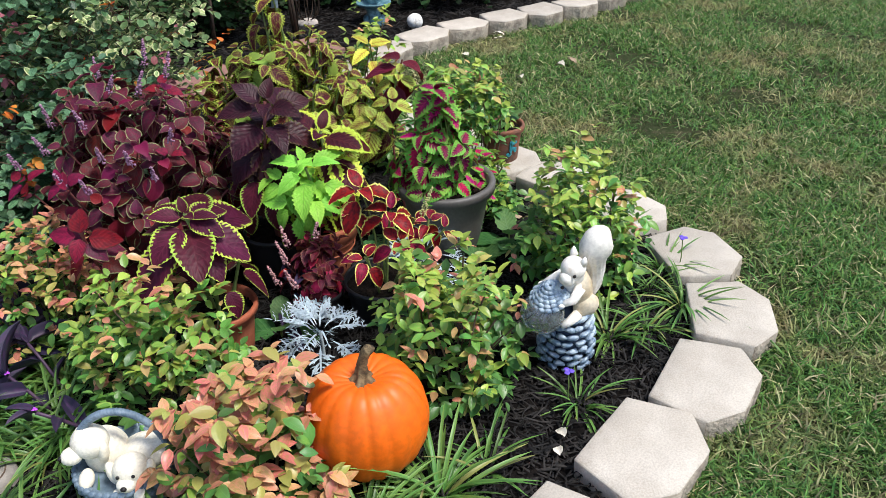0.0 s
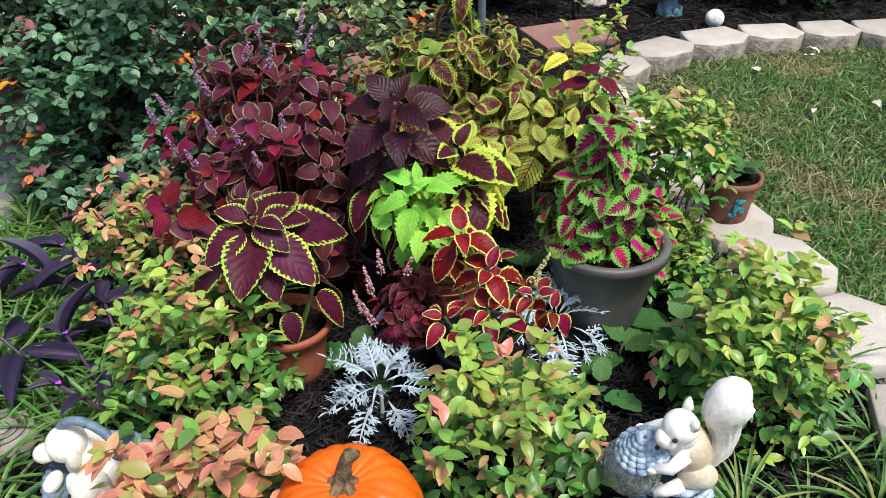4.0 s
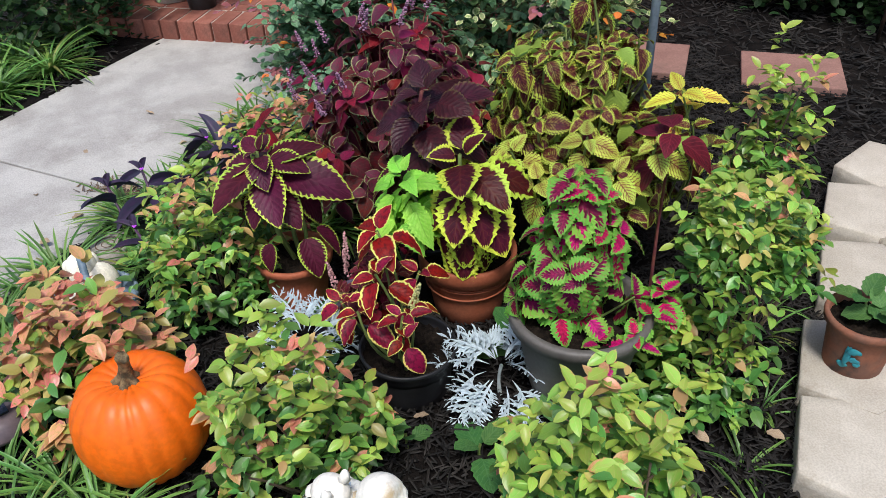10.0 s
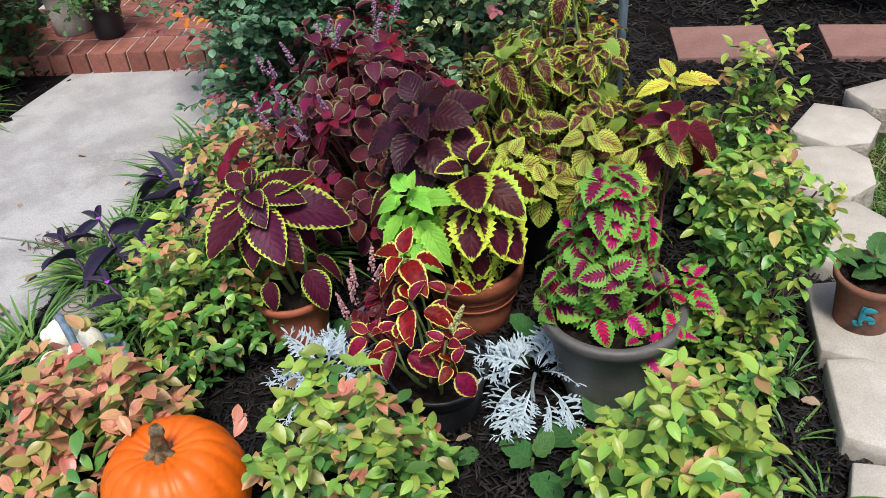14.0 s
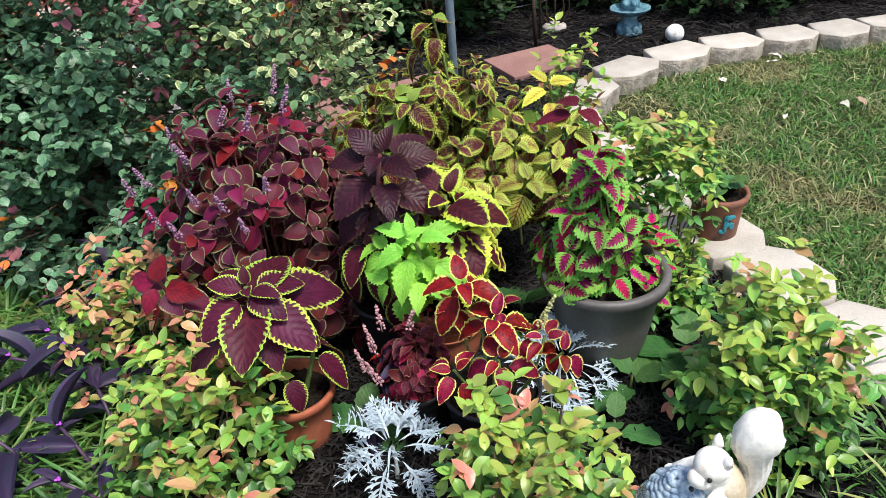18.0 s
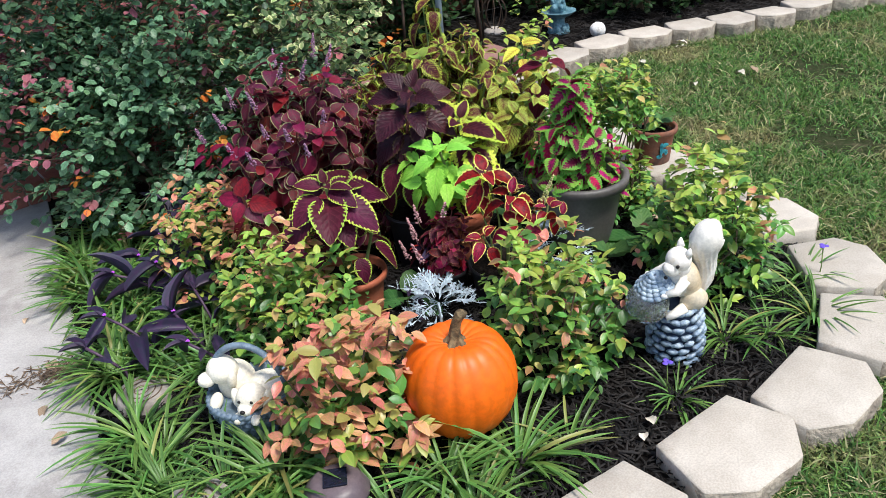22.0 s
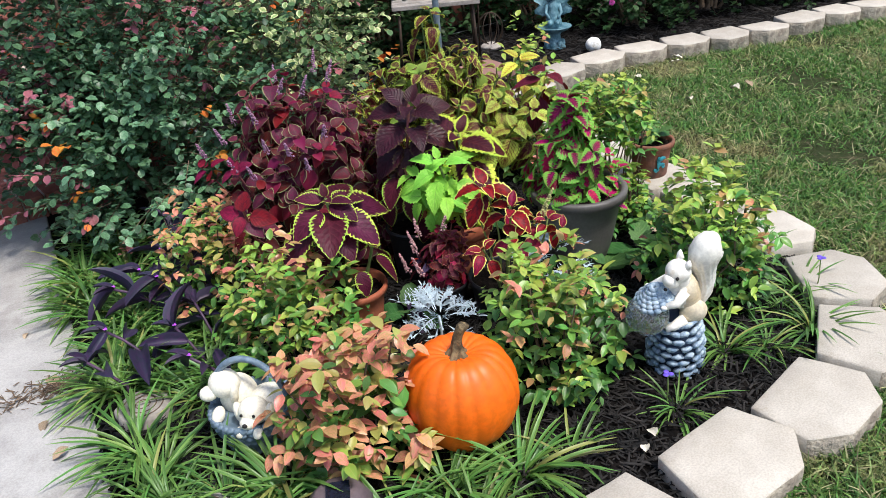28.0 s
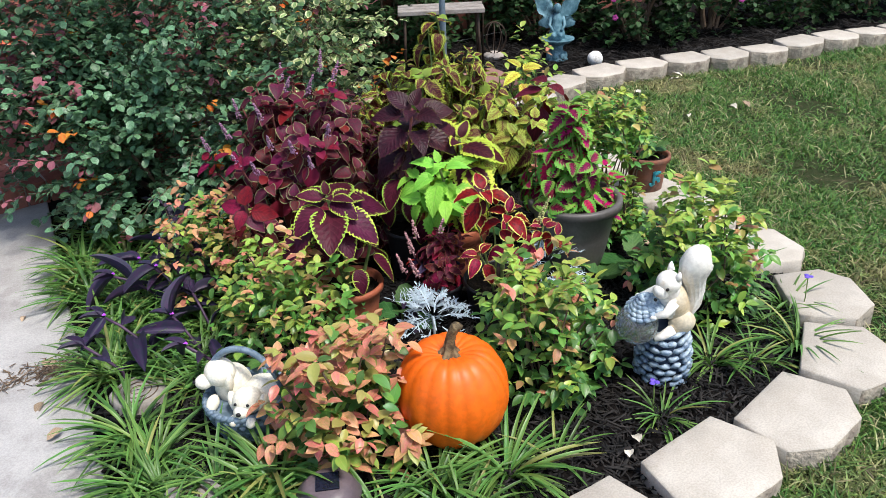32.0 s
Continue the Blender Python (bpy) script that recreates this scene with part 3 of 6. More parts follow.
def relief(name, poly, x0, x1, y0, y1, step, mat, label):
    xs, ys = np.arange(x0, x1, step), np.arange(y0, y1, step)
    bm = bmesh.new()
    vv = {}
    cx, cy = np.meshgrid(xs + step / 2, ys + step / 2, indexing='ij')
    ok = inside(cx, cy, poly)
    for i, j in zip(*np.nonzero(ok)):
        q = []
        for a, b in ((i, j), (i + 1, j), (i + 1, j + 1), (i, j + 1)):
            if (a, b) not in vv:
                x, y = x0 + a * step, y0 + b * step
                z = 0.018 + 0.016 * noise.noise((x * 3, y * 3, 0)) + 0.010 * noise.noise((x * 14, y * 14, 2))
                vv[a, b] = bm.verts.new((x, y, z))
            q.append(vv[a, b])
        bm.faces.new(q)
    return tagged(part(name, bm, mat), label, "mulch", kind="structure")

relief("mulch_bed", BED, -5.0, 3.4, 0.7, 8.6, 0.055, M_mulch, "dark shredded bark mulch of the flower bed")
relief("mulch_border", SIDE, -6.5, -0.2, -0.5, 5.0, 0.08, M_mulch, "dark mulch of the border beyond the walk")

# walk: slabs with tooled joints
walk_root = thing("walkway", (0, 0, 0), "pale weathered concrete garden walk with a cracked joint", "path", kind="structure")
for s0, s1 in ((-3.9, -2.41), (-2.40, -0.91), (-0.9, 0.58), (0.59, 2.085), (2.095, 3.78)):
    bm = bmesh.new()
    c = on_walk((s0 + s1) / 2, (W_IN + W_OUT) / 2)
    box(bm, (c.x, c.y, -0.03), (s1 - s0, W_IN - W_OUT, 0.10), math.degrees(math.atan2(WALK_D.y, WALK_D.x)), 0.006)
    part("slab", bm, M_conc, walk_root, smooth=False)

# brick porch
PO, PU, PV = Vector((-3.32, 1.58, 0)), Vector((0.545, 0.838, 0)), Vector((-0.838, 0.545, 0))
porch = thing("porch", (PO.x, PO.y, 0), "red brick porch step with pale mortar joints", "porch", kind="structure",
              rz=math.degrees(math.atan2(PU.y, PU.x)))
bm = bmesh.new()
box(bm, (0.825, 1.87, 0.061), (2.65, 3.70, 0.122), 0, 0.0)
part("mortar_bed", bm, M_mortar, porch, smooth=False)
bm = bmesh.new()
box(bm, (0, 0, 0), (0.095, 0.205, 0.13), 0, 0.005)
edge_brick = mesh_of("brick", bm, M_brick, False)
bm = bmesh.new()
box(bm, (0, 0, 0), (0.20, 0.095, 0.03), 0, 0.004)
flat_brick = mesh_of("brick", bm, M_brick, False)
for i in range(25):
    place("brick", edge_brick, porch, pose(-0.45 + i * 0.106, 0.10, 0.063 + rnd.uniform(-0.002, 0.002), 0, 0, rnd.uniform(-1, 1)))
for j in range(12):
    for i in range(12 - j % 2):
        place("brick", flat_brick, porch, pose(-0.38 + i * 0.212 + (j % 2) * 0.106, 0.265 + j * 0.106, 0.112, 0, 0, rnd.uniform(-0.7, 0.7)))

# house walls, in deep shade behind the planting
def wall(name, a, b, h, label):
    a, b = Vector((*a, 0)), Vector((*b, 0))
    d = b - a
    bm = bmesh.new()
    box(bm, ((a.x + b.x) / 2, (a.y + b.y) / 2, h / 2), (d.length, 0.2, h), math.degrees(math.atan2(d.y, d.x)), 0.0)
    tagged(part(name, bm, M_brick, smooth=False), label, "wall", kind="structure")

wall("wall_back", (-3.3, 4.75), (0.3, 8.9), 3.0, "red brick house wall in shade behind the bed")
wall("wall_porch", (-7.28, 2.36), (-5.15, 5.63), 3.0, "red brick house wall behind the porch")
wall("wall_corner", (-5.15, 5.75), (-3.35, 4.90), 3.0, "red brick house wall at the porch corner")

# edging stones
def stone_mesh():
    bm = bmesh.new()
    w, d = 0.165 * rnd.uniform(0.96, 1.03), 0.125 * rnd.uniform(0.96, 1.04)
    out = [(-0.130, -d), (0.130, -d), (w, d * 0.34), (0.085, d), (-0.085, d), (-w, d * 0.34)]
    h = 0.105
    lo = [bm.verts.new((x, y, -0.04)) for x, y in out]
    hi = [bm.verts.new((x + rnd.uniform(-.008, .008), y + rnd.uniform(-.008, .008), h)) for x, y in out]
    bm.faces.new(lo[::-1])
    bm.faces.new(hi)
    for k in range(6):
        bm.faces.new((lo[k], lo[(k + 1) % 6], hi[(k + 1) % 6], hi[k]))
    bmesh.ops.bevel(bm, geom=[e for e in bm.edges if max(v.co.z for v in e.verts) > 0.05], offset=0.0035, segments=1, affect='EDGES')
    bmesh.ops.triangulate(bm, faces=bm.faces[:])
    bmesh.ops.subdivide_edges(bm, edges=bm.edges[:], cuts=3, use_grid_fill=True)
    sd = rnd.uniform(0, 50)
    for v in bm.verts:
        k = 0.011 if v.co.y > d * 0.28 and v.co.z < h - 0.012 else 0.002
        v.co += Vector((noise.noise(v.co * 30 + Vector((sd, 0, 0))), noise.noise(v.co * 30 + Vector((0, sd, 0))), noise.noise(v.co * 22 + Vector((0, 0, sd))) * 0.6)) * k
    for f in bm.faces:
        c = f.calc_center_median()
        f.material_index = 1 if c.y > d * 0.25 and c.z < h - 0.008 else 0
    return mesh_of("edging_stone", bm, [M_stone, M_split])

stone_kinds = [stone_mesh() for _ in range(6)]
for i, (x, y) in enumerate(STONES):
    p, q = STONES[max(0, i - 1)], STONES[min(len(STONES) - 1, i + 1)]
    ang = math.degrees(math.atan2(q[1] - p[1], q[0] - p[0]))
    ob = new("edging_stone", stone_kinds[i % 6])
    z = -0.028 if i < 6 else (-0.012 if i < 9 else -0.004)
    fill = min(1.18, max(0.88, 0.5 * math.hypot(q[0] - p[0], q[1] - p[1]) / 0.335)) if 0 < i < len(STONES) - 1 else 1.0
    ob.matrix_basis = pose(x, y, z, rnd.uniform(-2, 2), rnd.uniform(-2, 2), ang + 180 + rnd.uniform(-4, 4)) @ Matrix.Diagonal((fill, 1.04, 1, 1))
    tagged(ob, "cream cast-concrete edging stone with a rough split face", "edging stone", "stones edging the bed")

# ---------------------------------------------------------------- lawn and mulch pieces
def blades(n, x0, x1, y0, y1, poly, keep_in, h, seed, taller=1.0):
    g = np.random.default_rng(seed)
    x, y = g.uniform(x0, x1, n), g.uniform(y0, y1, n)
    ok = inside(x, y, poly) == keep_in
    thin = np.sin(x * 3.1 + np.sin(y * 2.3) * 1.7) * np.sin(y * 2.7 + np.sin(x * 1.9)) + 0.5 * np.sin(x * 7.3 + y * 5.1)
    ok &= g.uniform(-1.6, 1.3, n) > 1.6 * thin - 1.15
    x, y = x[ok], y[ok]
    m = len(x)
    return np.c_[x, y, np.full(m, 0.0)], g.uniform(0, 360, m), np.where(g.uniform(0, 1, m) < 0.35, g.uniform(-4, 20, m), g.uniform(15, 60, m)), h * g.uniform(0.45, 1.5, m), g.uniform(-50, 50, m)

def beyond(i):
    p, q = STONES[max(0, i - 1)], STONES[min(len(STONES) - 1, i + 1)]
    d = Vector((q[0] - p[0], q[1] - p[1])).normalized()
    return (STONES[i][0] + d.y * 0.105, STONES[i][1] - d.x * 0.105)

lawn_poly = [beyond(i) for i in range(len(STONES))] + [(3.2, 8.3), (-3.5, 9.0), P_in(6.0), P_in(-2.0), (-0.6, 0.2)]
GRASS = (np.array([(-.045, 0, 0), (.045, 0, 0), (-.01, .5, .10), (.065, .5, .10), (.09, 1, -.16), (.10, 1, -.16)]), np.array([(0, 1, 3, 2), (2, 3, 5, 4)]),
         np.array([(0, 0), (1, 0), (0, .5), (1, .5), (.4, 1), (.6, 1)]))
sets = [blades(150000, 0.15, 2.6, 0.7, 3.6, lawn_poly, False, 0.050, 1), blades(270000, -0.6, 4.6, 3.2, 8.0, lawn_poly, False, 0.050, 2)]
field = blades(200000, -5.5, 7.5, -5.0, 9.5, lawn_poly, False, 0.100, 6)
fx, fy = field[0][:, 0], field[0][:, 1]
fn = fx * WALK_N.x + fy * WALK_N.y
dense = ((fx > 0.15) & (fx < 2.6) & (fy > 0.7) & (fy < 3.6)) | ((fx > -0.6) & (fx < 4.6) & (fy > 3.2) & (fy < 8.0))
keep = ~dense & ((fn > W_IN + 0.03) | ((fn < W_OUT - 0.03) & (fy < -1.4)))
sets.append([a[keep] for a in field])
cat = [np.concatenate(a) for a in zip(*sets)]
lawn = cloud("lawn_grass", GRASS, L_grass, poses(*cat), None)
tagged(lawn, "green lawn turf with dry straw patches and painted sun dapples beside the stones", "grass", kind="stuff")

def chips(n, poly, x0, x1, y0, y1, seed, size):
    g = np.random.default_rng(seed)
    x, y = g.uniform(x0, x1, n), g.uniform(y0, y1, n)
    ok = inside(x, y, poly)
    x, y = x[ok], y[ok]
    m = len(x)
    mt = poses(np.c_[x, y, 0.024 + g.uniform(0, 0.016, m)], g.uniform(0, 360, m), g.uniform(-22, 22, m), np.ones(m), g.uniform(-35, 35, m))
    sc = np.c_[g.uniform(0.08, 0.28, m), g.uniform(0.5, 2.1, m), g.uniform(0.08, 0.2, m)] * size
    mt[:, :3, :3] *= sc[:, None, :]
    return mt

CHIP = (np.array([(-.5, -.5, 0), (.5, -.35, 0), (.4, .5, 0), (-.3, .42, 0), (-.4, -.4, .5), (.4, -.3, .5), (.3, .4, .5), (-.25, .35, .5)]),
        np.array([(4, 5, 6, 7), (0, 1, 5, 4), (1, 2, 6, 5), (2, 3, 7, 6), (3, 0, 4, 7)]), np.zeros((8, 2)))
tagged(cloud("mulch_chips", CHIP, M_chip, np.concatenate([chips(48000, BED, -2.0, 1.1, 1.0, 4.2, 3, 0.030), chips(15000, BED, -3.0, 2.4, 4.0, 7.4, 4, 0.045),
       chips(2500, SIDE, -4.2, -1.6, -0.2, 2.4, 5, 0.045)]), None), "dark shredded bark pieces lying over the bed", "mulch", kind="stuff")

# stepping pavers
def paver(x, y, ang, sx, sy, label):
    bm = bmesh.new()
    box(bm, (0, 0, 0.02), (sx, sy, 0.05), 0, 0.006)
    ob = part("stepping_paver", bm, M_paver, smooth=False)
    ob.matrix_basis = pose(x, y, 0.012, 0.6, -0.5, ang)
    tagged(ob, label, "paver", "pavers behind the bed")

for k in range(-1, 2):
    c = Vector((-1.49, 4.42, 0)) + Vector((0.61, 0.79, 0)) * 0.715 * k
    paver(c.x, c.y, 52.0 + rnd.uniform(-3, 3), 0.46, 0.38, "flat rose-red concrete stepping paver set in mulch")

# ---------------------------------------------------------------- pots
def pot(name, loc, r_top, r_bot, h, mat, label, rim=0.012, band=0.035, soil=0.03, tilt=(0, 0), belly=0.02):
    root = thing(name, loc, label, "plant pot")
    root.matrix_basis = pose(*loc, tilt[0], tilt[1], 0)
    bm = bmesh.new()
    mid = r_bot + (r_top - rim * 1.2 - r_bot)
    lathe(bm, [(r_bot * 0.96, 0.0), (r_bot, 0.004), (r_bot + (mid - r_bot) * (0.25 + belly), h * 0.25), (r_bot + (mid - r_bot) * (0.55 + belly), h * 0.52), (mid, h - band), (r_top - rim * 1.0, h - band + 0.002), (r_top - 0.002, h - band + 0.006), (r_top, h - 0.008),
               (r_top - 0.003, h), (r_top - rim, h), (r_top - rim * 1.3, h - 0.01), (r_top - rim * 1.6, h - soil - 0.02)], seg=56, wob=0.006)
    part("shell", bm, mat, root)
    bm = bmesh.new()
    bmesh.ops.create_grid(bm, x_segments=24, y_segments=24, size=1.0)
    rs = r_top - rim * 1.45
    for v in bm.verts:
        x, y = v.co.x, v.co.y
        q = max(abs(x), abs(y)) / max(1e-6, math.hypot(x, y))
        v.co = Vector((x * q * rs, y * q * rs, h - soil + 0.012 * noise.noise((x * 6, y * 6, h)) + 0.006 * noise.noise((x * 20, y * 20, h))))
    part("soil", bm, M_potsoil, root, "dark potting soil")
    return root

pot("large_pot", (0.0, 2.495, 0.02), 0.185, 0.105, 0.315, M_greypot, "large grey-brown plastic pot on the mulch", 0.020, 0.040, 0.045, belly=0.14)
pot("terracotta_pot", (-0.695, 1.875, 0.02), 0.122, 0.088, 0.185, M_terra, "orange-red plastic pot of a purple coleus", 0.012, 0.03)
rp = pot("terracotta_pot", (-0.465, 2.365, 0.02), 0.15, 0.105, 0.225, M_terra, "terracotta-coloured pot with a ridged rim", 0.012, 0.06)
for z in (0.150, 0.158, 0.118):
    bm = bmesh.new()
    r = 0.105 + (0.138 - 0.105) * z / 0.165 + 0.0005
    tube(bm, [(r * math.cos(2 * math.pi * k / 48), r * math.sin(2 * math.pi * k / 48), z) for k in range(49)], 0.0028, 0, 6, False)
    part("ridge", bm, M_terra, rp)
pot("black_pot", (-0.20, 2.09, 0.02), 0.135, 0.11, 0.15, M_black, "black nursery pot half hidden by leaves", 0.008, 0.02)
pot("black_pot", (-0.42, 2.06, 0.02), 0.09, 0.075, 0.12, M_black, "small black nursery pot half hidden by leaves", 0.006, 0.02)
pot("black_pot", (-0.62, 2.75, 0.02), 0.15, 0.12, 0.26, M_black, "black nursery pot behind the coleus", 0.008, 0.02)
pot("black_pot", (-0.60, 2.30, 0.02), 0.12, 0.09, 0.22, M_black, "black nursery pot under dark coleus leaves", 0.008, 0.02)
clay = pot("clay_pot", (0.225, 3.215, 0.088), 0.105, 0.075, 0.17, M_terra_old, "small aged clay pot with teal paint, on an edging stone", 0.012, 0.03, 0.025)
bm = bmesh.new()
for a, z, rx, rz_ in ((-62, 0.085, 0.012, 0.040), (-52, 0.105, 0.022, 0.012), (-50, 0.075, 0.020, 0.011), (-44, 0.062, 0.012, 0.010), (-66, 0.05, 0.016, 0.012)):
    r = 0.076 + 0.021 * z / 0.14
    ellipsoid(bm, (r * math.cos(radians(a)), r * math.sin(radians(a)), z), (0.0022, rx * 0.8, rz_ * 0.8), (0, 0, a), 0, 10, 6, 0.5, 90)
part("paint_daub", bm, M_teal, clay, "teal painted daubs")

# ---------------------------------------------------------------- pumpkin
pump = thing("pumpkin", (-0.172, 1.395, 0.02), "large ripe orange pumpkin with a dry stalk on the mulch", "pumpkin")
bm = bmesh.new()
SEG, RNG = 120, 36
rings = []
for j in range(RNG + 1):
    t = math.pi * j / RNG
    ring = []
    for k in range(SEG):
        a = 2 * math.pi * k / SEG
        lobe = abs(math.sin(a * 9 + 0.5 * math.sin(a * 2) + 0.3 * math.sin(a * 5))) ** 0.45
        r = 0.163 * (math.sin(t) ** 0.80) * (0.958 + 0.042 * lobe) * (1 + 0.03 * math.sin(a + 0.6))
        z = 0.166 + 0.160 * math.cos(t) * (0.975 + 0.025 * lobe) - 0.034 * math.exp(-(math.sin(t) / 0.32) ** 2) * (1 if t < 1.5 else -1)
        ring.append(bm.verts.new((r * math.cos(a), r * math.sin(a), z)))
    rings.append(ring)
for a, b in zip(rings, rings[1:]):
    for k in range(SEG):
        bm.faces.new((a[k], b[k], b[(k + 1) % SEG], a[(k + 1) % SEG]))
bmesh.ops.remove_doubles(bm, verts=bm.verts[:], dist=0.0004)
part("body", bm, M_pumpkin, pump)
bm = bmesh.new()
pts = [(0, 0, 0.276), (0, 0, 0.288), (0.0, 0.001, 0.298), (0.0, 0.002, 0.312), (0.001, 0.004, 0.330), (0.004, 0.006, 0.348), (0.009, 0.008, 0.364), (0.017, 0.009, 0.378), (0.021, 0.009, 0.384)]
tube(bm, pts, [0.046, 0.036, 0.024, 0.0165, 0.0135, 0.0125, 0.0130, 0.0150, 0.0135], 0, 50)
for v in bm.verts:
    c = Vector((0.0, 0.004, v.co.z))
    a = math.atan2(v.co.y - c.y, v.co.x - c.x)
    v.co += (v.co - c) * (0.62 if v.co.z < 0.30 else 0.34) * (abs(math.sin(a * 2.5 + v.co.z * 9)) ** 1.6 - 0.45)
part("stalk", bm, M_stalk, pump, "dry ridged brown stalk")

# ---------------------------------------------------------------- statues, each one plain mesh
def squirrel(loc, rz):
    bm = bmesh.new()
    ellipsoid(bm, (0, 0.0, 0.100), (0.070, 0.070, 0.125), (0, 0, 0), 4, 24, 14)
    for row in range(9):
        z = 0.004 + row * 0.0255
        r = 0.078 * math.sqrt(max(0.18, 1 - ((z - 0.05) / 0.215) ** 2))
        n = 13
        for k in range(n):
            a = 2 * math.pi * (k + 0.5 * (row % 2)) / n + rnd.uniform(-.07, .07)
            ellipsoid(bm, (r * math.cos(a), r * math.sin(a), z), (0.0130, 0.0180, 0.0085), (rnd.uniform(-8, 8), -48 + rnd.uniform(-8, 8), math.degrees(a)), 0, 9, 7, 0.45, 75)
    # body, head, ears, limbs; the back and haunches are tan
    ellipsoid(bm, (0.018, -0.003, 0.290), (0.041, 0.042, 0.086), (0, -16, 0), 5, 22, 14, 0.06, 14)
    ellipsoid(bm, (0.008, -0.003, 0.300), (0.040, 0.039, 0.078), (0, -16, 0), 1, 22, 14, 0.04)
    for s in (1, -1):
        ellipsoid(bm, (0.030, 0.030 * s - 0.004, 0.236), (0.040, 0.023, 0.042), (0, 24, 8 * s), 5, 18, 12, 0.08, 20)
    ellipsoid(bm, (-0.006, -0.010, 0.355), (0.029, 0.029, 0.034), (0, -20, 0), 1, 18, 12)
    ellipsoid(bm, (-0.014, -0.014, 0.386), (0.037, 0.034, 0.034), (0, 22, 20), 1, 22, 14, 0.04, 30)
    ellipsoid(bm, (-0.040, -0.025, 0.368), (0.029, 0.022, 0.020), (0, 42, 20), 1, 18, 12)
    ellipsoid(bm, (-0.059, -0.033, 0.350), (0.005, 0.006, 0.005), (0, 0, 20), 3, 8, 6)
    for s in (1, -1):
        tube(bm, [(0.004, -0.010 + 0.021 * s, 0.408), (0.006, -0.008 + 0.025 * s, 0.421), (0.008, -0.007 + 0.026 * s, 0.431)], [0.012, 0.008, 0.0015], 1, 8)
        ellipsoid(bm, (-0.033, -0.020 + 0.027 * s, 0.391), (0.0055, 0.0045, 0.0055), (0, 0, 0), 3, 8, 6)
        tube(bm, [(-0.004, -0.006 + 0.036 * s, 0.330), (-0.035, -0.004 + 0.050 * s, 0.305), (-0.062, 0.046 * s, 0.300)], [0.016, 0.013, 0.010], 1, 10)
        for f in (-1, 0, 1):
            ellipsoid(bm, (-0.070, 0.044 * s + 0.008 * f, 0.300), (0.011, 0.0050, 0.007), (0, 20, 14 * f), 1, 8, 6)
        tube(bm, [(0.0, 0.043 * s, 0.226), (-0.035, 0.046 * s, 0.212), (-0.058, 0.044 * s, 0.208)], [0.017, 0.013, 0.010], 1, 10)
    # tail, narrow at the root, that swells into a rounded curl combed with fine ridges
    n0 = len(bm.verts)
    key = [(0.045, 0.005, 0.200), (0.070, 0.010, 0.228), (0.086, 0.014, 0.264), (0.090, 0.018, 0.304), (0.084, 0.020, 0.340), (0.080, 0.020, 0.368), (0.084, 0.020, 0.393), (0.094, 0.020, 0.412), (0.106, 0.020, 0.424), (0.116, 0.020, 0.429), (0.124, 0.020, 0.429)]
    wide = [0.014, 0.021, 0.026, 0.029, 0.034, 0.041, 0.046, 0.046, 0.040, 0.028, 0.006]
    path, radii = [], []
    for k in range(31):
        u = min(9.999, k / 3)
        a, f = int(u), u - int(u)
        path.append(Vector(key[a]).lerp(Vector(key[a + 1]), f))
        radii.append(wide[a] * (1 - f) + wide[a + 1] * f)
    tube(bm, path, radii, 1, 72)
    bm.verts.ensure_lookup_table()
    for v in bm.verts[n0:]:
        a = math.atan2(v.co.y - 0.02, v.co.x - 0.088)
        k = 1 + min(1, max(0, (0.425 - v.co.z) / 0.05)) * (0.045 * math.sin(a * 17 + v.co.z * 70) + 0.025 * math.sin(a * 9 - v.co.z * 50))
        v.co.x, v.co.y = 0.088 + (v.co.x - 0.088) * k, 0.02 + (v.co.y - 0.02) * k * 0.95
    # scaly cap and cracked-glass globe
    ellipsoid(bm, (-0.094, 0, 0.240), (0.062, 0.062, 0.060), (0, 0, 0), 2, 40, 24)
    for row in range(6):
        r = 0.050 - row * 0.0078
        for k in range(17 - row * 2):
            a = 2 * math.pi * (k + 0.5 * (row % 2)) / (17 - row * 2)
            ellipsoid(bm, (-0.074 + r * math.cos(a), r * math.sin(a), 0.296 + row * 0.008 + 0.25 * r * math.cos(a)), (0.008, 0.0120, 0.008), (0, -30, math.degrees(a)), 0, 8, 6)
    ellipsoid(bm, (-0.074, 0, 0.304), (0.041, 0.041, 0.027), (0, -14, 0), 0, 16, 8)
    ob = part("squirrel_statue", bm, [M_cone, M_white, M_glass, M_eye, M_conecore, M_tan])
    ob.matrix_basis = pose(*loc, 11, 0, 0) @ pose(0, 0, 0, 0, 0, rz) @ Matrix.Scale(1.05, 4)
    return tagged(ob, "cream squirrel statue with a crackled globe on a blue pine cone", "statue")

M_glass, gnt, gb = nodes_of("crackled_glass")
vor = N(gnt, "ShaderNodeTexVoronoi", Scale=70.0)
vor.feature = 'DISTANCE_TO_EDGE'
gtc = gnt.nodes.new("ShaderNodeTexCoord")
gnt.links.new(gtc.outputs["Object"], vor.inputs["Vector"])
crack = smooth(gnt, vor.outputs[0], 0.0, 0.08)
gnt.links.new(mix_col(gnt, crack, (0.97, 0.98, 0.97), (0.80, 0.83, 0.84)), gb.inputs["Base Color"])
gb.inputs["Roughness"].default_value = 0.08
gb.inputs["Transmission Weight"].default_value = 0.93
bump(gnt, gb, crack, 0.5, 0.002)
squirrel((0.395, 1.865, 0.015), 30)

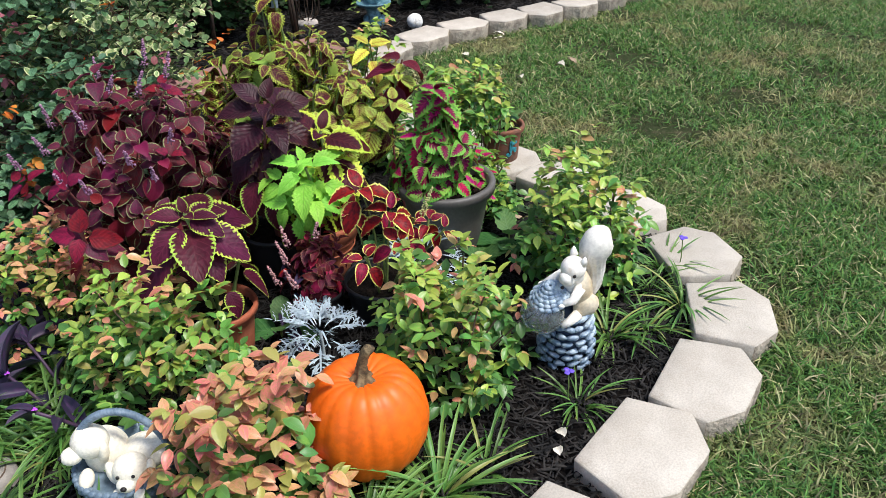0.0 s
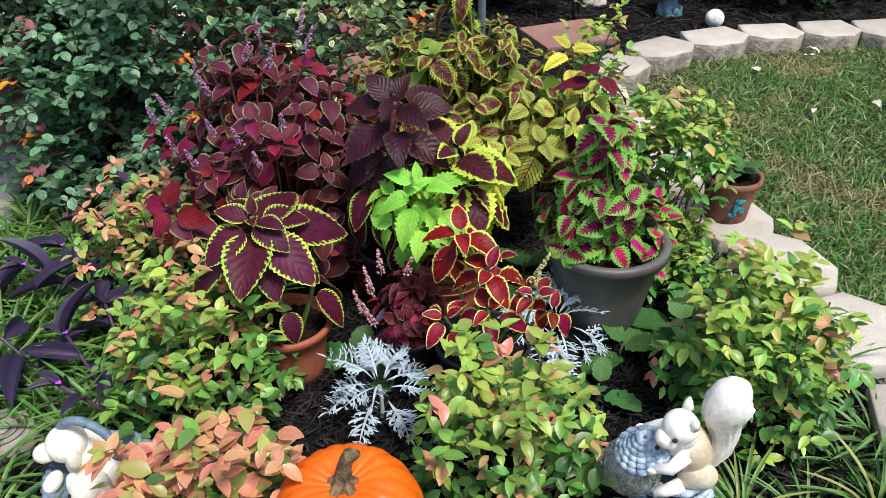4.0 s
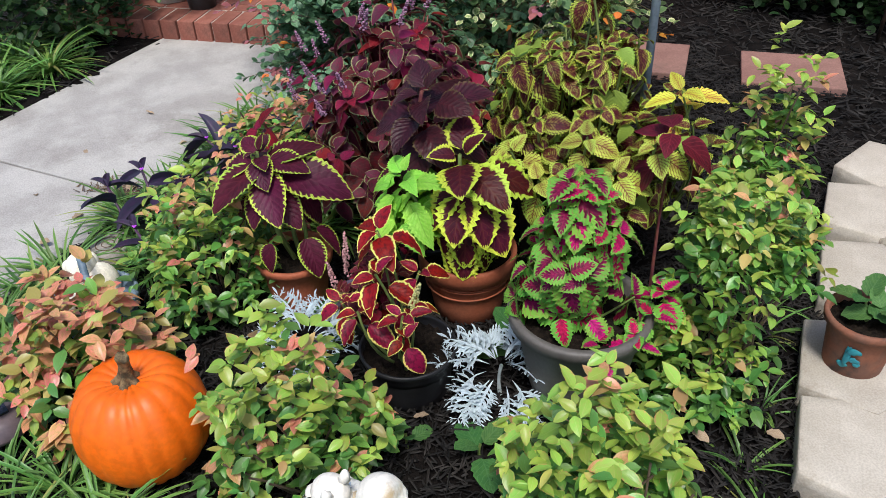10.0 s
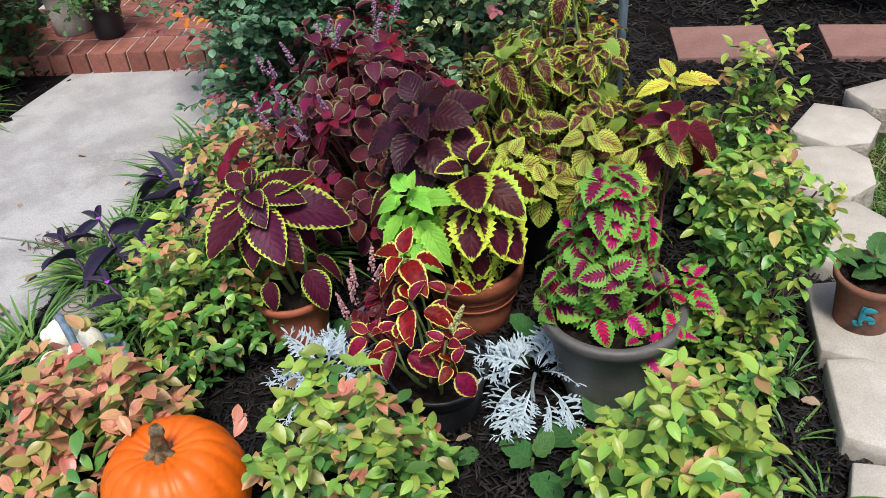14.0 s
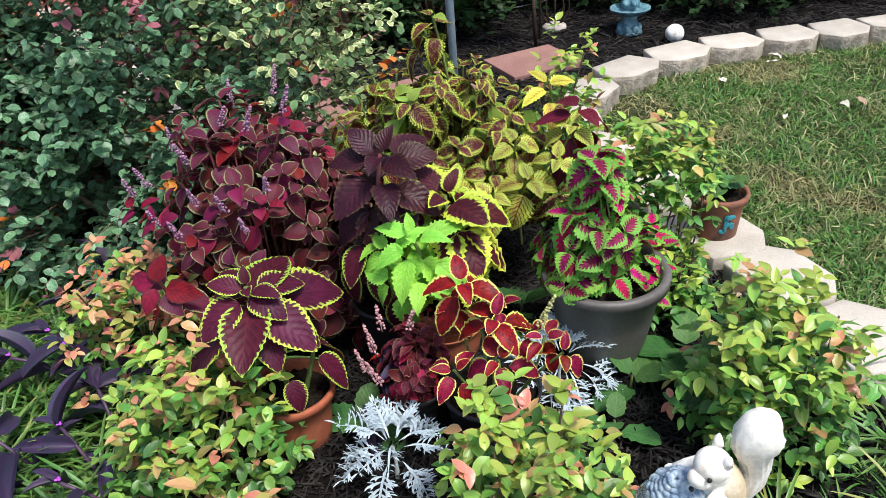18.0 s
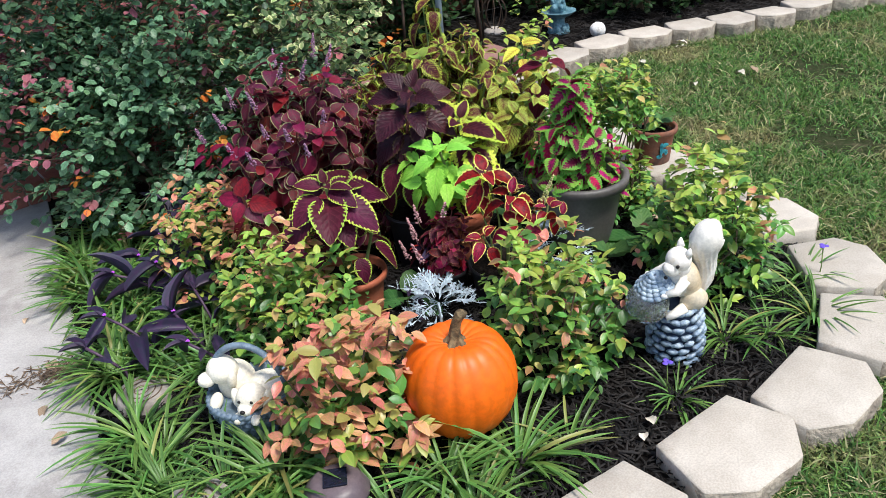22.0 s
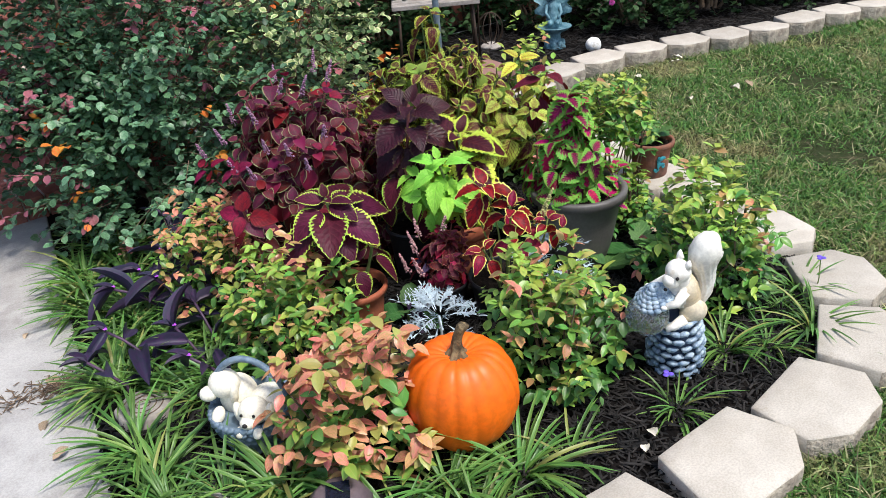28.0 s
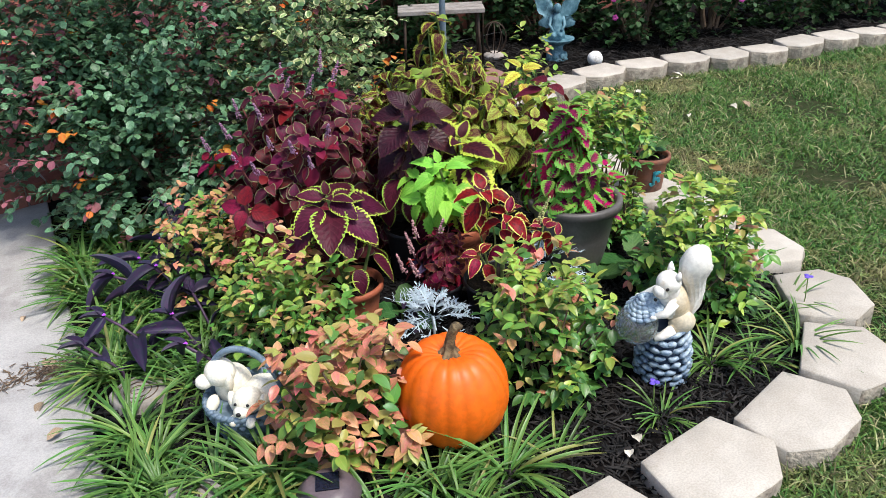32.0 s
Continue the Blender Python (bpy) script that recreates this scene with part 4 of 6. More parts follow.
def puppy_basket(loc, rz):
    bm = bmesh.new()
    lathe(bm, [(0.066, 0), (0.088, 0.02), (0.104, 0.06), (0.110, 0.095), (0.118, 0.105), (0.115, 0.116), (0.100, 0.114), (0.092, 0.10)], seg=40, mat=0)
    for row in range(5):
        r, z = 0.082 + 0.007 * row, 0.016 + row * 0.02
        for k in range(26):
            a = 2 * math.pi * (k + 0.5 * (row % 2)) / 26
            ellipsoid(bm, (r * math.cos(a), r * math.sin(a), z), (0.010, 0.0125, 0.0105), (0, 0, math.degrees(a)), 0, 8, 6)
    for k in range(40):
        a = 2 * math.pi * k / 40
        ellipsoid(bm, (0.112 * math.cos(a), 0.112 * math.sin(a), 0.110), (0.009, 0.015, 0.009), (35, 0, math.degrees(a)), 0, 8, 6)
    n = 46
    for k in range(n + 1):
        t = math.pi * k / n
        ellipsoid(bm, (0.108 * math.cos(t), 0.0, 0.105 + 0.155 * math.sin(t)), (0.0135, 0.0105, 0.0075), (0, 90 - math.degrees(t) + 25, 0), 0, 10, 6)
    # two pups
    ellipsoid(bm, (-0.045, 0.025, 0.125), (0.050, 0.055, 0.062), (0, 0, 0), 1, 20, 14, 0.06, 20)
    ellipsoid(bm, (-0.062, -0.008, 0.185), (0.043, 0.042, 0.040), (0, 0, 0), 1, 20, 14, 0.05, 20)
    ellipsoid(bm, (-0.098, -0.035, 0.170), (0.025, 0.024, 0.020), (0, 0, 30), 1)
    ellipsoid(bm, (-0.119, -0.046, 0.174), (0.007, 0.007, 0.006), (0, 0, 0), 2, 8, 6)
    ellipsoid(bm, (-0.030, -0.028, 0.165), (0.012, 0.017, 0.035), (10, 12, 0), 1)
    ellipsoid(bm, (-0.090, 0.026, 0.165), (0.012, 0.015, 0.034), (0, -12, 0), 1)
    ellipsoid(bm, (-0.070, -0.062, 0.120), (0.017, 0.026, 0.018), (25, 0, 0), 1)
    ellipsoid(bm, (0.045, 0.020, 0.115), (0.058, 0.055, 0.040), (0, 0, 0), 1, 20, 14, 0.06, 20)
    ellipsoid(bm, (0.032, -0.060, 0.140), (0.041, 0.040, 0.037), (0, 0, 0), 1, 20, 14, 0.05, 20)
    ellipsoid(bm, (0.028, -0.095, 0.128), (0.023, 0.022, 0.018), (0, 0, 0), 1)
    ellipsoid(bm, (0.027, -0.116, 0.133), (0.0075, 0.006, 0.006), (0, 0, 0), 2, 8, 6)
    for s in (1, -1):
        ellipsoid(bm, (0.030 + 0.017 * s, -0.096, 0.150), (0.0045, 0.004, 0.0045), (0, 0, 0), 2, 8, 6)
        ellipsoid(bm, (0.032 + 0.041 * s, -0.060, 0.130), (0.012, 0.018, 0.034), (0, 12 * s, 0), 1)
        ellipsoid(bm, (0.030 + 0.024 * s, -0.106, 0.104), (0.013, 0.018, 0.013), (25, 0, 0), 1)
    ob = part("puppy_basket_statue", bm, [M_wicker, M_cream, M_eye])
    ob.matrix_basis = pose(*loc, 0, 0, rz) @ Matrix.Scale(1.08, 4)
    return tagged(ob, "cream puppies statue in a blue-grey rope-handled basket", "statue")

puppy_basket((-0.775, 1.275, 0.025), 8)

def fairy_bath(loc, rz):
    bm = bmesh.new()
    lathe(bm, [(0.080, 0), (0.085, 0.012), (0.070, 0.03), (0.062, 0.05), (0.050, 0.07), (0.046, 0.10), (0.058, 0.12)], seg=28, wob=0.15)
    for k in range(7):
        a = 2 * math.pi * k / 7
        ellipsoid(bm, (0.062 * math.cos(a), 0.062 * math.sin(a), 0.035), (0.022, 0.026, 0.034), (0, 0, math.degrees(a)), 0, 10, 8)
    out, inn = [], []
    lathe(bm, [(0.05, 0.118), (0.095, 0.135), (0.125, 0.158), (0.130, 0.166), (0.122, 0.166), (0.09, 0.148), (0.02, 0.140)], seg=48, wob=0.08)
    # seated figure with folded robe
    lathe(bm, [(0.060, 0.12), (0.062, 0.18), (0.048, 0.23), (0.040, 0.27), (0.044, 0.30), (0.020, 0.33), (0.018, 0.345)], c=(0, 0.085, 0), seg=20, wob=0.2)
    ellipsoid(bm, (0, 0.080, 0.372), (0.030, 0.031, 0.036), (0, 0, 0), 0, 16, 10)
    for s in (1, -1):
        tube(bm, [(0.042 * s, 0.085, 0.305), (0.058 * s, 0.06, 0.25), (0.03 * s, 0.02, 0.215)], [0.015, 0.013, 0.010], 0, 8)
        ellipsoid(bm, (0.028 * s, 0.03, 0.185), (0.024, 0.06, 0.024), (0, 0, 0), 0, 10, 8)
        for tip, wid, low in (((0.165 * s, 0.13, 0.46), 0.058, 0.30), ((0.140 * s, 0.125, 0.25), 0.045, 0.24)):
            a, b = Vector((0.015 * s, 0.11, 0.28)), Vector(tip)
            d = b - a
            side = d.cross(Vector((0, 1, 0))).normalized()
            rows = []
            for q in range(9):
                u = q / 8
                half = wid * (math.sin(math.pi * min(1, 0.10 + u * 0.86)) ** 0.7) * (1 + 0.12 * math.sin(u * 14))
                c = a + d * u
                rows.append([bm.verts.new(c + side * half * e + Vector((0, 0.010 * math.cos(e * 5 + u * 9) * abs(e) + off, 0))) for off in (-0.005, 0.005) for e in (-1, -0.5, 0, 0.5, 1)])
            for r0, r1 in zip(rows, rows[1:]):
                for k in range(4):
                    bm.faces.new((r0[k], r0[k + 1], r1[k + 1], r1[k]))
                    bm.faces.new((r0[k + 5], r1[k + 5], r1[k + 6], r0[k + 6]))
                for k, l in ((0, 5), (4, 9)):
                    bm.faces.new((r0[k], r1[k], r1[l], r0[l]))
    ob = part("fairy_birdbath_statue", bm, M_verdigris)
    ob.matrix_basis = pose(*loc, 0, 0, rz)
    return tagged(ob, "blue-green winged birdbath statue standing on mulch", "statue")

fairy_bath((-0.645, 5.72, 0.02), 12)

bm = bmesh.new()
ellipsoid(bm, (0, 0, 0), (0.058, 0.058, 0.056), (0, 0, 0), 0, 28, 18, 0.06, 25)
ball = part("garden_ball", bm, M_ball)
ball.matrix_basis = pose(-0.335, 5.60, 0.072)
tagged(ball, "white speckled garden ball lying on mulch", "ball")

# pole, bench, wire sphere, rod, cable, solar lamp
pole = thing("garden_pole", (-0.70, 3.08, 0.0), "blue-grey metal garden pole behind the coleus", "pole")
bm = bmesh.new()
tube(bm, [(0, 0, 0), (0, 0, 1.0), (0.0, 0, 1.9)], 0.014, 0, 16)
part("shaft", bm, M_pole, pole)
bm = bmesh.new()
ellipsoid(bm, (0, 0, 1.9), (0.018, 0.018, 0.018))
part("cap", bm, M_pole, pole)

bench = thing("bench", (-1.42, 5.27, 0.0), "weathered grey wooden bench with plank seat", "bench", rz=20)
for k in (-1, 0, 1):
    bm = bmesh.new()
    box(bm, (0, k * 0.095, 0.475), (0.62, 0.085, 0.03), 0, 0.004)
    part("plank", bm, M_oldwood, bench, smooth=False)
for k in (-1, 1):
    for j in (-1, 1):
        bm = bmesh.new()
        tube(bm, [(0.28 * k, 0.10 * j, 0.0), (0.26 * k, 0.10 * j, 0.46)], 0.011, 0, 8)
        part("leg", bm, M_wire, bench, "dark iron leg")

ws = thing("wire_sphere", (-1.14, 5.72, 0.015), "rusty open wire sphere ornament on a stone", "ornament")
for k in range(5):
    bm = bmesh.new()
    a = math.pi * k / 5
    tube(bm, [(0.10 * math.cos(t) * math.cos(a), 0.10 * math.cos(t) * math.sin(a), 0.16 + 0.12 * math.sin(t)) for t in np.linspace(0, 2 * math.pi, 25)], 0.004, 0, 6, False)
    part("hoop", bm, M_wire, ws)
bm = bmesh.new()
ellipsoid(bm, (0, 0, 0.02), (0.085, 0.07, 0.035), (0, 0, 20), 0, 16, 10, 0.2, 12)
part("base_stone", bm, M_mortar, ws, "rough grey stone")

rod = thing("garden_rod", (-1.15, 5.42, 0.0), "thin dark metal garden rod standing in mulch", "rod")
bm = bmesh.new()
tube(bm, [(0, 0, 0), (0.005, 0, 0.4), (0.0, 0.004, 0.9)], 0.006, 0, 8)
part("shaft", bm, M_wire, rod)

bm = bmesh.new()
tube(bm, [Vector((-2.9, 4.54, 0.05)) + Vector((0.62, 0.72, 0)) * (k * 0.25) + Vector((0, 0, 0.006 * math.sin(k * 1.3))) for k in range(12)], 0.004, 0, 8)
tagged(part("cable", bm, M_cable), "thin pale cable lying along the house foot", "cable")

sol = thing("solar_lamp", (-0.395, 1.02, 0.0), "bronze plastic solar path lamp with dark panel", "garden lamp", rz=15)
bm = bmesh.new()
tube(bm, [(0, 0, -0.02), (0, 0, 0.075)], 0.012, 0, 12)
part("stake", bm, M_black, sol)
bm = bmesh.new()
lathe(bm, [(0.045, 0.070), (0.084, 0.078), (0.086, 0.090), (0.066, 0.114), (0.054, 0.125), (0.001, 0.127)], seg=36)
part("hood", bm, M_solar, sol)
bm = bmesh.new()
box(bm, (0, 0, 0.129), (0.062, 0.062, 0.006), 10, 0.002)
part("panel", bm, M_panel, sol, "black glassy solar panel", smooth=False)

# ---------------------------------------------------------------- plants
S_purple = leaf_set("leaf", L_purple, 4, 0.72, 26, a=0.50, b=0.86, teeth=0.07, cup=0.09, droop=0.32, ruffle=0.010)
S_gold = leaf_set("leaf", L_gold, 3, 0.84, 18, a=0.48, b=0.86, teeth=0.16, cup=0.10, droop=0.32, ruffle=0.014)
S_lime = leaf_set("leaf", L_lime, 3, 0.64, 18, a=0.46, b=1.0, teeth=0.20, cup=0.12, droop=0.35, ruffle=0.012)
S_red = leaf_set("leaf", L_red, 4, 0.62, 14, a=0.56, b=0.84, teeth=0.05, cup=0.22, droop=0.42, ruffle=0.02)
S_pink = leaf_set("leaf", L_pink, 3, 0.92, 18, a=0.42, b=0.92, teeth=0.17, cup=0.10, droop=0.28, ruffle=0.03)
S_pinkd = leaf_set("leaf", L_pinkdark, 2, 0.92, 18, a=0.42, b=0.92, teeth=0.17, cup=0.10, droop=0.30, ruffle=0.04)
S_dark = leaf_set("leaf", L_dark, 3, 0.76, 20, a=0.46, b=0.9, teeth=0.1, cup=0.12, droop=0.34, ruffle=0.014)
S_burg = leaf_set("leaf", L_burg, 4, 0.8, 7, a=0.46, b=0.86, teeth=0.0, cup=0.14, droop=0.35, ruffle=0.01)
S_crim = leaf_set("leaf", L_crim, 2, 0.76, 8, a=0.46, b=0.86, teeth=0.03, cup=0.14, droop=0.28, ruffle=0.01)
S_vein = leaf_set("leaf", L_vein, 4, 0.86, 18, a=0.42, b=0.86, teeth=0.16, cup=0.12, droop=0.45, ruffle=0.015)
S_veinl = leaf_set("leaf", L_veinlime, 3, 0.86, 18, a=0.42, b=0.86, teeth=0.16, cup=0.12, droop=0.40, ruffle=0.015)
S_yel = leaf_set("leaf", L_yel, 2, 0.62, 18, a=0.50, b=0.9, teeth=0.16, cup=0.10, droop=0.30, ruffle=0.014)
S_maroon = leaf_set("leaf", L_maroon, 2, 0.62, 8, a=0.50, b=0.95, cup=0.12, droop=0.35, ruffle=0.008)
S_frill = leaf_set("leaf", L_frill, 3, 0.62, 10, a=0.52, b=0.9, teeth=0.18, cup=0.15, droop=0.35, ruffle=0.03)
NAN = dict(a=0.66, b=0.92, cup=0.14, droop=0.22)
S_nan = leaf_set("leaf", L_nan, 3, 0.53, 5, **NAN)
S_nany = leaf_set("leaf", L_nany, 3, 0.53, 5, **NAN)
S_nano = leaf_set("leaf", L_nano, 3, 0.54, 5, **NAN)
S_nang = leaf_set("leaf", L_nang, 2, 0.56, 5, **NAN)
S_heart = leaf_set("leaf", L_heart, 4, 0.31, 8, a=0.35, b=0.60, cup=0.45, droop=0.28)
S_weed = leaf_set("leaf", L_weed, 3, 0.74, 10, a=0.45, b=0.55, teeth=0.12, cup=0.08, droop=0.30, ruffle=0.02)
COL = "coleus"


def stems(plant, lines, mat, r=0.004):
    for a, b in lines:
        bm = bmesh.new()
        tube(bm, bent(a, b, 0.08), [r * 1.3] * 3 + [r] * 4, 0, 6, False)
        st = part("stem", bm, mat, plant)
    return st


def spikes(plant, where, mat=M_spike):
    """Slender flower spikes of small whorled florets."""
    for (x, y, z), h, lean in where:
        bm = bmesh.new()
        d = Vector((math.cos(lean) * 0.4, math.sin(lean) * 0.4, 1)).normalized()
        h *= 0.60
        n = int(h / 0.008)
        tube(bm, [Vector((x, y, z)) + d * (h * k / 4) for k in range(5)], 0.0016, 0, 5)
        for k in range(n):
            c = Vector((x, y, z)) + d * (h * (0.15 + 0.85 * k / n))
            for j in range(4):
                a = rnd.uniform(0, 6.28)
                q = 0.0085 * (1.15 - k / n)
                ellipsoid(bm, (c.x + q * math.cos(a), c.y + q * math.sin(a), c.z), (0.0038, 0.0038, 0.0032), (0, 0, 0), 0, 6, 4)
        part("flower_spike", bm, mat, plant, "lilac-pink flower spike")


# purple coleus with lime margins, in the orange pot
p = thing("coleus", (-0.70, 1.88, 0.17), "coleus with large wine-purple leaves edged in lime", COL)
top = Vector((-0.02, -0.055, 0.385))
stems(p, [((0.0, 0.0, 0.0), tuple(top)), ((0.03, 0.02, 0), (0.09, 0.03, 0.20)), ((-0.02, 0.02, 0), (-0.09, 0.02, 0.2))], M_stem, 0.006)
rosette(p, top, S_purple, 0.085, 2, 40, 48, 20, 0.6, 0.008, 0.008, 62, (0.10, -0.30, 1))
rosette(p, top + Vector((0, 0, -0.018)), S_purple, 0.130, 2, 75, 6, 0, 0.92, 0.010, 0.014, 78, (0.10, -0.30, 1))
rosette(p, top + Vector((0, 0.01, -0.045)), S_purple, 0.200, 3, 20, -2, -14, 0.9, 0.012, 0.018, 60, (0.10, -0.26, 1))
rosette(p, top + Vector((0.01, 0.02, -0.10)), S_purple, 0.150, 3, 50, -26, -42, 0.9, 0.014, 0.020, 60, (0.08, -0.15, 1))
for x, y, z, s, az in ((0.06, 0.07, 0.14, 0.12, -30), (-0.08, 0.05, 0.15, 0.12, 60), (0.09, 0.03, 0.13, 0.13, -75)):
    place("leaf", rnd.choice(S_purple), p, leaf_pose((x, y, z), az, rnd.uniform(-58, -35), s, rnd.uniform(-12, 12)))

place("leaf", S_purple[0], p, leaf_pose((0.07, -0.07, 0.125), -130, -50, 0.095, 5))

# maroon and gold coleus in the ridged pot, with lime shoots
p = thing("coleus", (-0.40, 2.40, 0.22), "coleus with maroon leaves broadly edged in gold", COL)
top = Vector((-0.01, -0.072, 0.375))
stems(p, [((-0.05, -0.02, -0.02), tuple(top)), ((-0.05, -0.02, -0.02), (0.05, -0.06, 0.16))], M_stem, 0.006)
rosette(p, top, S_gold, 0.190, 4, 5, 50, -14, 0.42, 0.015, 0.014, 50, (0.34, -0.26, 1))
rosette(p, top + Vector((0.0, 0.01, -0.09)), S_gold, 0.20, 3, 40, -15, -45, 0.8, 0.03, 0.02, 58, (0.2, -0.1, 1))
for az, el, z, s in ((-160, -45, 0.20, 0.14), (-110, -50, 0.18, 0.13), (130, -50, 0.22, 0.12), (-60, -35, 0.22, 0.13), (190, -55, 0.10, 0.12), (-135, -60, 0.08, 0.12), (240, -50, 0.12, 0.12), (-175, -25, 0.27, 0.15), (-85, -30, 0.26, 0.15), (-130, -28, 0.27, 0.15), (160, -35, 0.2, 0.13), (-30, -30, 0.26, 0.14), (100, -35, 0.24, 0.13), (-95, -62, 0.10, 0.12), (-155, -48, 0.14, 0.13), (-115, -45, 0.2, 0.15), (-60, -55, 0.16, 0.14), (175, -50, 0.18, 0.14), (-10, -48, 0.2, 0.15), (-40, -55, 0.18, 0.15), (60, -45, 0.2, 0.15), (25, -52, 0.17, 0.14), (-70, -66, 0.14, 0.14), (-110, -66, 0.13, 0.14), (-20, -68, 0.12, 0.13), (110, -55, 0.18, 0.14), (150, -60, 0.14, 0.13)):
    place("leaf", rnd.choice(S_gold), p, leaf_pose(Vector((0.01 - math.sin(radians(az)) * 0.03, -0.06 + math.cos(radians(az)) * 0.03, z)), az, el, s, rnd.uniform(-12, 12)))
p = thing("coleus", (-0.46, 2.33, 0.24), "lime-green coleus with fine dark midribs", COL)
stems(p, [((0, 0, 0), (0.02, -0.150, 0.29)), ((0, 0, 0), (-0.06, -0.14, 0.22))], M_stem, 0.005)
rosette(p, (0.020, -0.160, 0.315), S_lime, 0.135, 5, 35, 48, -30, 0.42, 0.014, 0.012, 52, (0.0, -0.4, 1))
rosette(p, (0.010, -0.150, 0.245), S_lime, 0.135, 4, 10, -15, -52, 0.8, 0.016, 0.014, 60, (0.1, -0.4, 0.9))
rosette(p, (-0.055, -0.165, 0.255), S_lime, 0.120, 4, 60, 30, -35, 0.6, 0.018, 0.012, 60, (-0.3, -0.6, 0.8))
rosette(p, (0.045, -0.19, 0.20), S_lime, 0.115, 3, 30, 10, -45, 0.8, 0.016, 0.012, 60, (0.2, -0.6, 0.8))
rosette(p, (-0.03, -0.20, 0.19), S_lime, 0.115, 3, 70, 10, -45, 0.8, 0.016, 0.012, 60, (-0.1, -0.7, 0.8))
rosette(p, (-0.095, -0.11, 0.27), S_lime, 0.115, 4, 80, 40, -30, 0.55, 0.02, 0.012, 60, (-0.5, -0.3, 1))

# red coleus with cream-gold margins in the black pot
p = thing("coleus", (-0.20, 2.08, 0.14), "red coleus with thin gold leaf margins", COL)
crowns = [((-0.045, -0.035, 0.385), 0.118, 3), ((0.050, -0.070, 0.325), 0.100, 3), ((-0.030, -0.150, 0.205), 0.082, 3), ((0.080, -0.130, 0.250), 0.088, 3),
          ((0.165, -0.040, 0.275), 0.072, 3), ((0.215, -0.055, 0.250), 0.078, 2), ((0.115, 0.000, 0.255), 0.070, 2), ((-0.085, -0.02, 0.305), 0.085, 2), ((0.02, 0.05, 0.28), 0.08, 2)]
for c, s, n in crowns:
    shoot = stems(p, [((c[0] * 0.3, c[1] * 0.3, 0), c)], M_stem, 0.0035)
    rosette(shoot, c, S_red, s, n, None, 34, -26, 0.60, 0.012, 0.008, 62, (c[0] * 0.8 + 0.10, c[1] * 1.2 - 0.30, 1.0))
spikes(p, [((0.135, -0.01, 0.26), 0.20, 0.3)], surface("young_spike", (0.42, 0.42, 0.16), (0.5, 0.46, 0.2), 60, 0.7, 0.2, 0.001))

# frilled dark red coleus with flower spikes
p = thing("coleus", (-0.42, 2.06, 0.10), "small dark red frilled coleus with pinkish flower spikes", COL)
for q, d in dome_points(26, (0.125, 0.125, 0.27), 0.45, -0.1):
    c = (q.x, q.y, 0.06 + q.z * 0.95)
    shoot = stems(p, [((q.x * 0.2, q.y * 0.2, 0), c)], M_redstem, 0.0022)
    rosette(shoot, c, S_frill, rnd.uniform(0.052, 0.068), 3, None, 40, -15, 0.6, 0.014, 0.005, 70, d + Vector((0, 0, 0.6)))
spikes(p, [((-0.07, -0.06, 0.16), 0.17, 2.8), ((-0.04, -0.10, 0.10), 0.16, 3.6), ((-0.08, 0.0, 0.20), 0.13, 2.4), ((0.02, -0.03, 0.25), 0.10, 1.2), ((-0.11, -0.05, 0.08), 0.15, 3.2)],
       surface("pink_spike", (0.42, 0.20, 0.22), (0.52, 0.30, 0.30), 60, 0.7, 0.3, 0.002, vary=0.3))

# pink and green coleus in the big grey pot
p = thing("coleus", (-0.005, 2.505, 0.28), "coleus with hot-pink leaves and toothed green margins", COL)
for q, d in dome_points(40, (0.165, 0.165, 0.37), 0.55, -0.05):
    k = 1.0 - 0.45 * max(0, q.z / 0.36) ** 1.5
    c = (q.x * k - 0.025, q.y * k - 0.02, 0.075 + q.z * 0.94)
    shoot = stems(p, [((q.x * 0.15, q.y * 0.15, 0), c)], M_stem, 0.0028)
    rosette(shoot, c, S_pink if rnd.random() < 0.55 else S_pinkd, rnd.uniform(0.090, 0.122), 2, None, 15, -30, 0.70, 0.016, 0.006, 75, d + Vector((0, 0, 0.5)))
for x, y, z in ((0.10, 0.16, 0.12), (0.13, 0.12, 0.08), (0.15, 0.06, 0.05), (0.06, 0.18, 0.10), (0.12, -0.02, 0.03)):
    rosette(p, (x, y, z), S_pink, 0.082, 2, None, 25, -10, 0.7, 0.018, 0.006, 75)

# very dark coleus
p = thing("coleus", (-0.60, 2.30, 0.21), "very dark purple coleus with broad matt leaves", COL)
top = Vector((0.03, -0.02, 0.51))
stems(p, [((0, 0, 0), tuple(top)), ((0, 0, 0), (0.02, -0.1, 0.3))], M_redstem, 0.006)
rosette(p, top, S_dark, 0.150, 5, 15, 45, -20, 0.5, 0.016, 0.014, 50, (0.20, -0.45, 1))
rosette(p, top + Vector((0.01, -0.02, -0.07)), S_dark, 0.155, 4, 40, 5, -35, 0.85, 0.03, 0.016, 46, (0.1, -0.3, 1))
for az, el, z, s in ((-170, -55, 0.36, 0.14), (-120, -50, 0.34, 0.14), (140, -50, 0.36, 0.14), (-60, -40, 0.36, 0.13), (90, -45, 0.34, 0.13)):
    place("leaf", rnd.choice(S_dark), p, leaf_pose(Vector((0.02 - math.sin(radians(az)) * 0.03, -0.03 + math.cos(radians(az)) * 0.03, z)), az, el, s, rnd.uniform(-12, 12)))
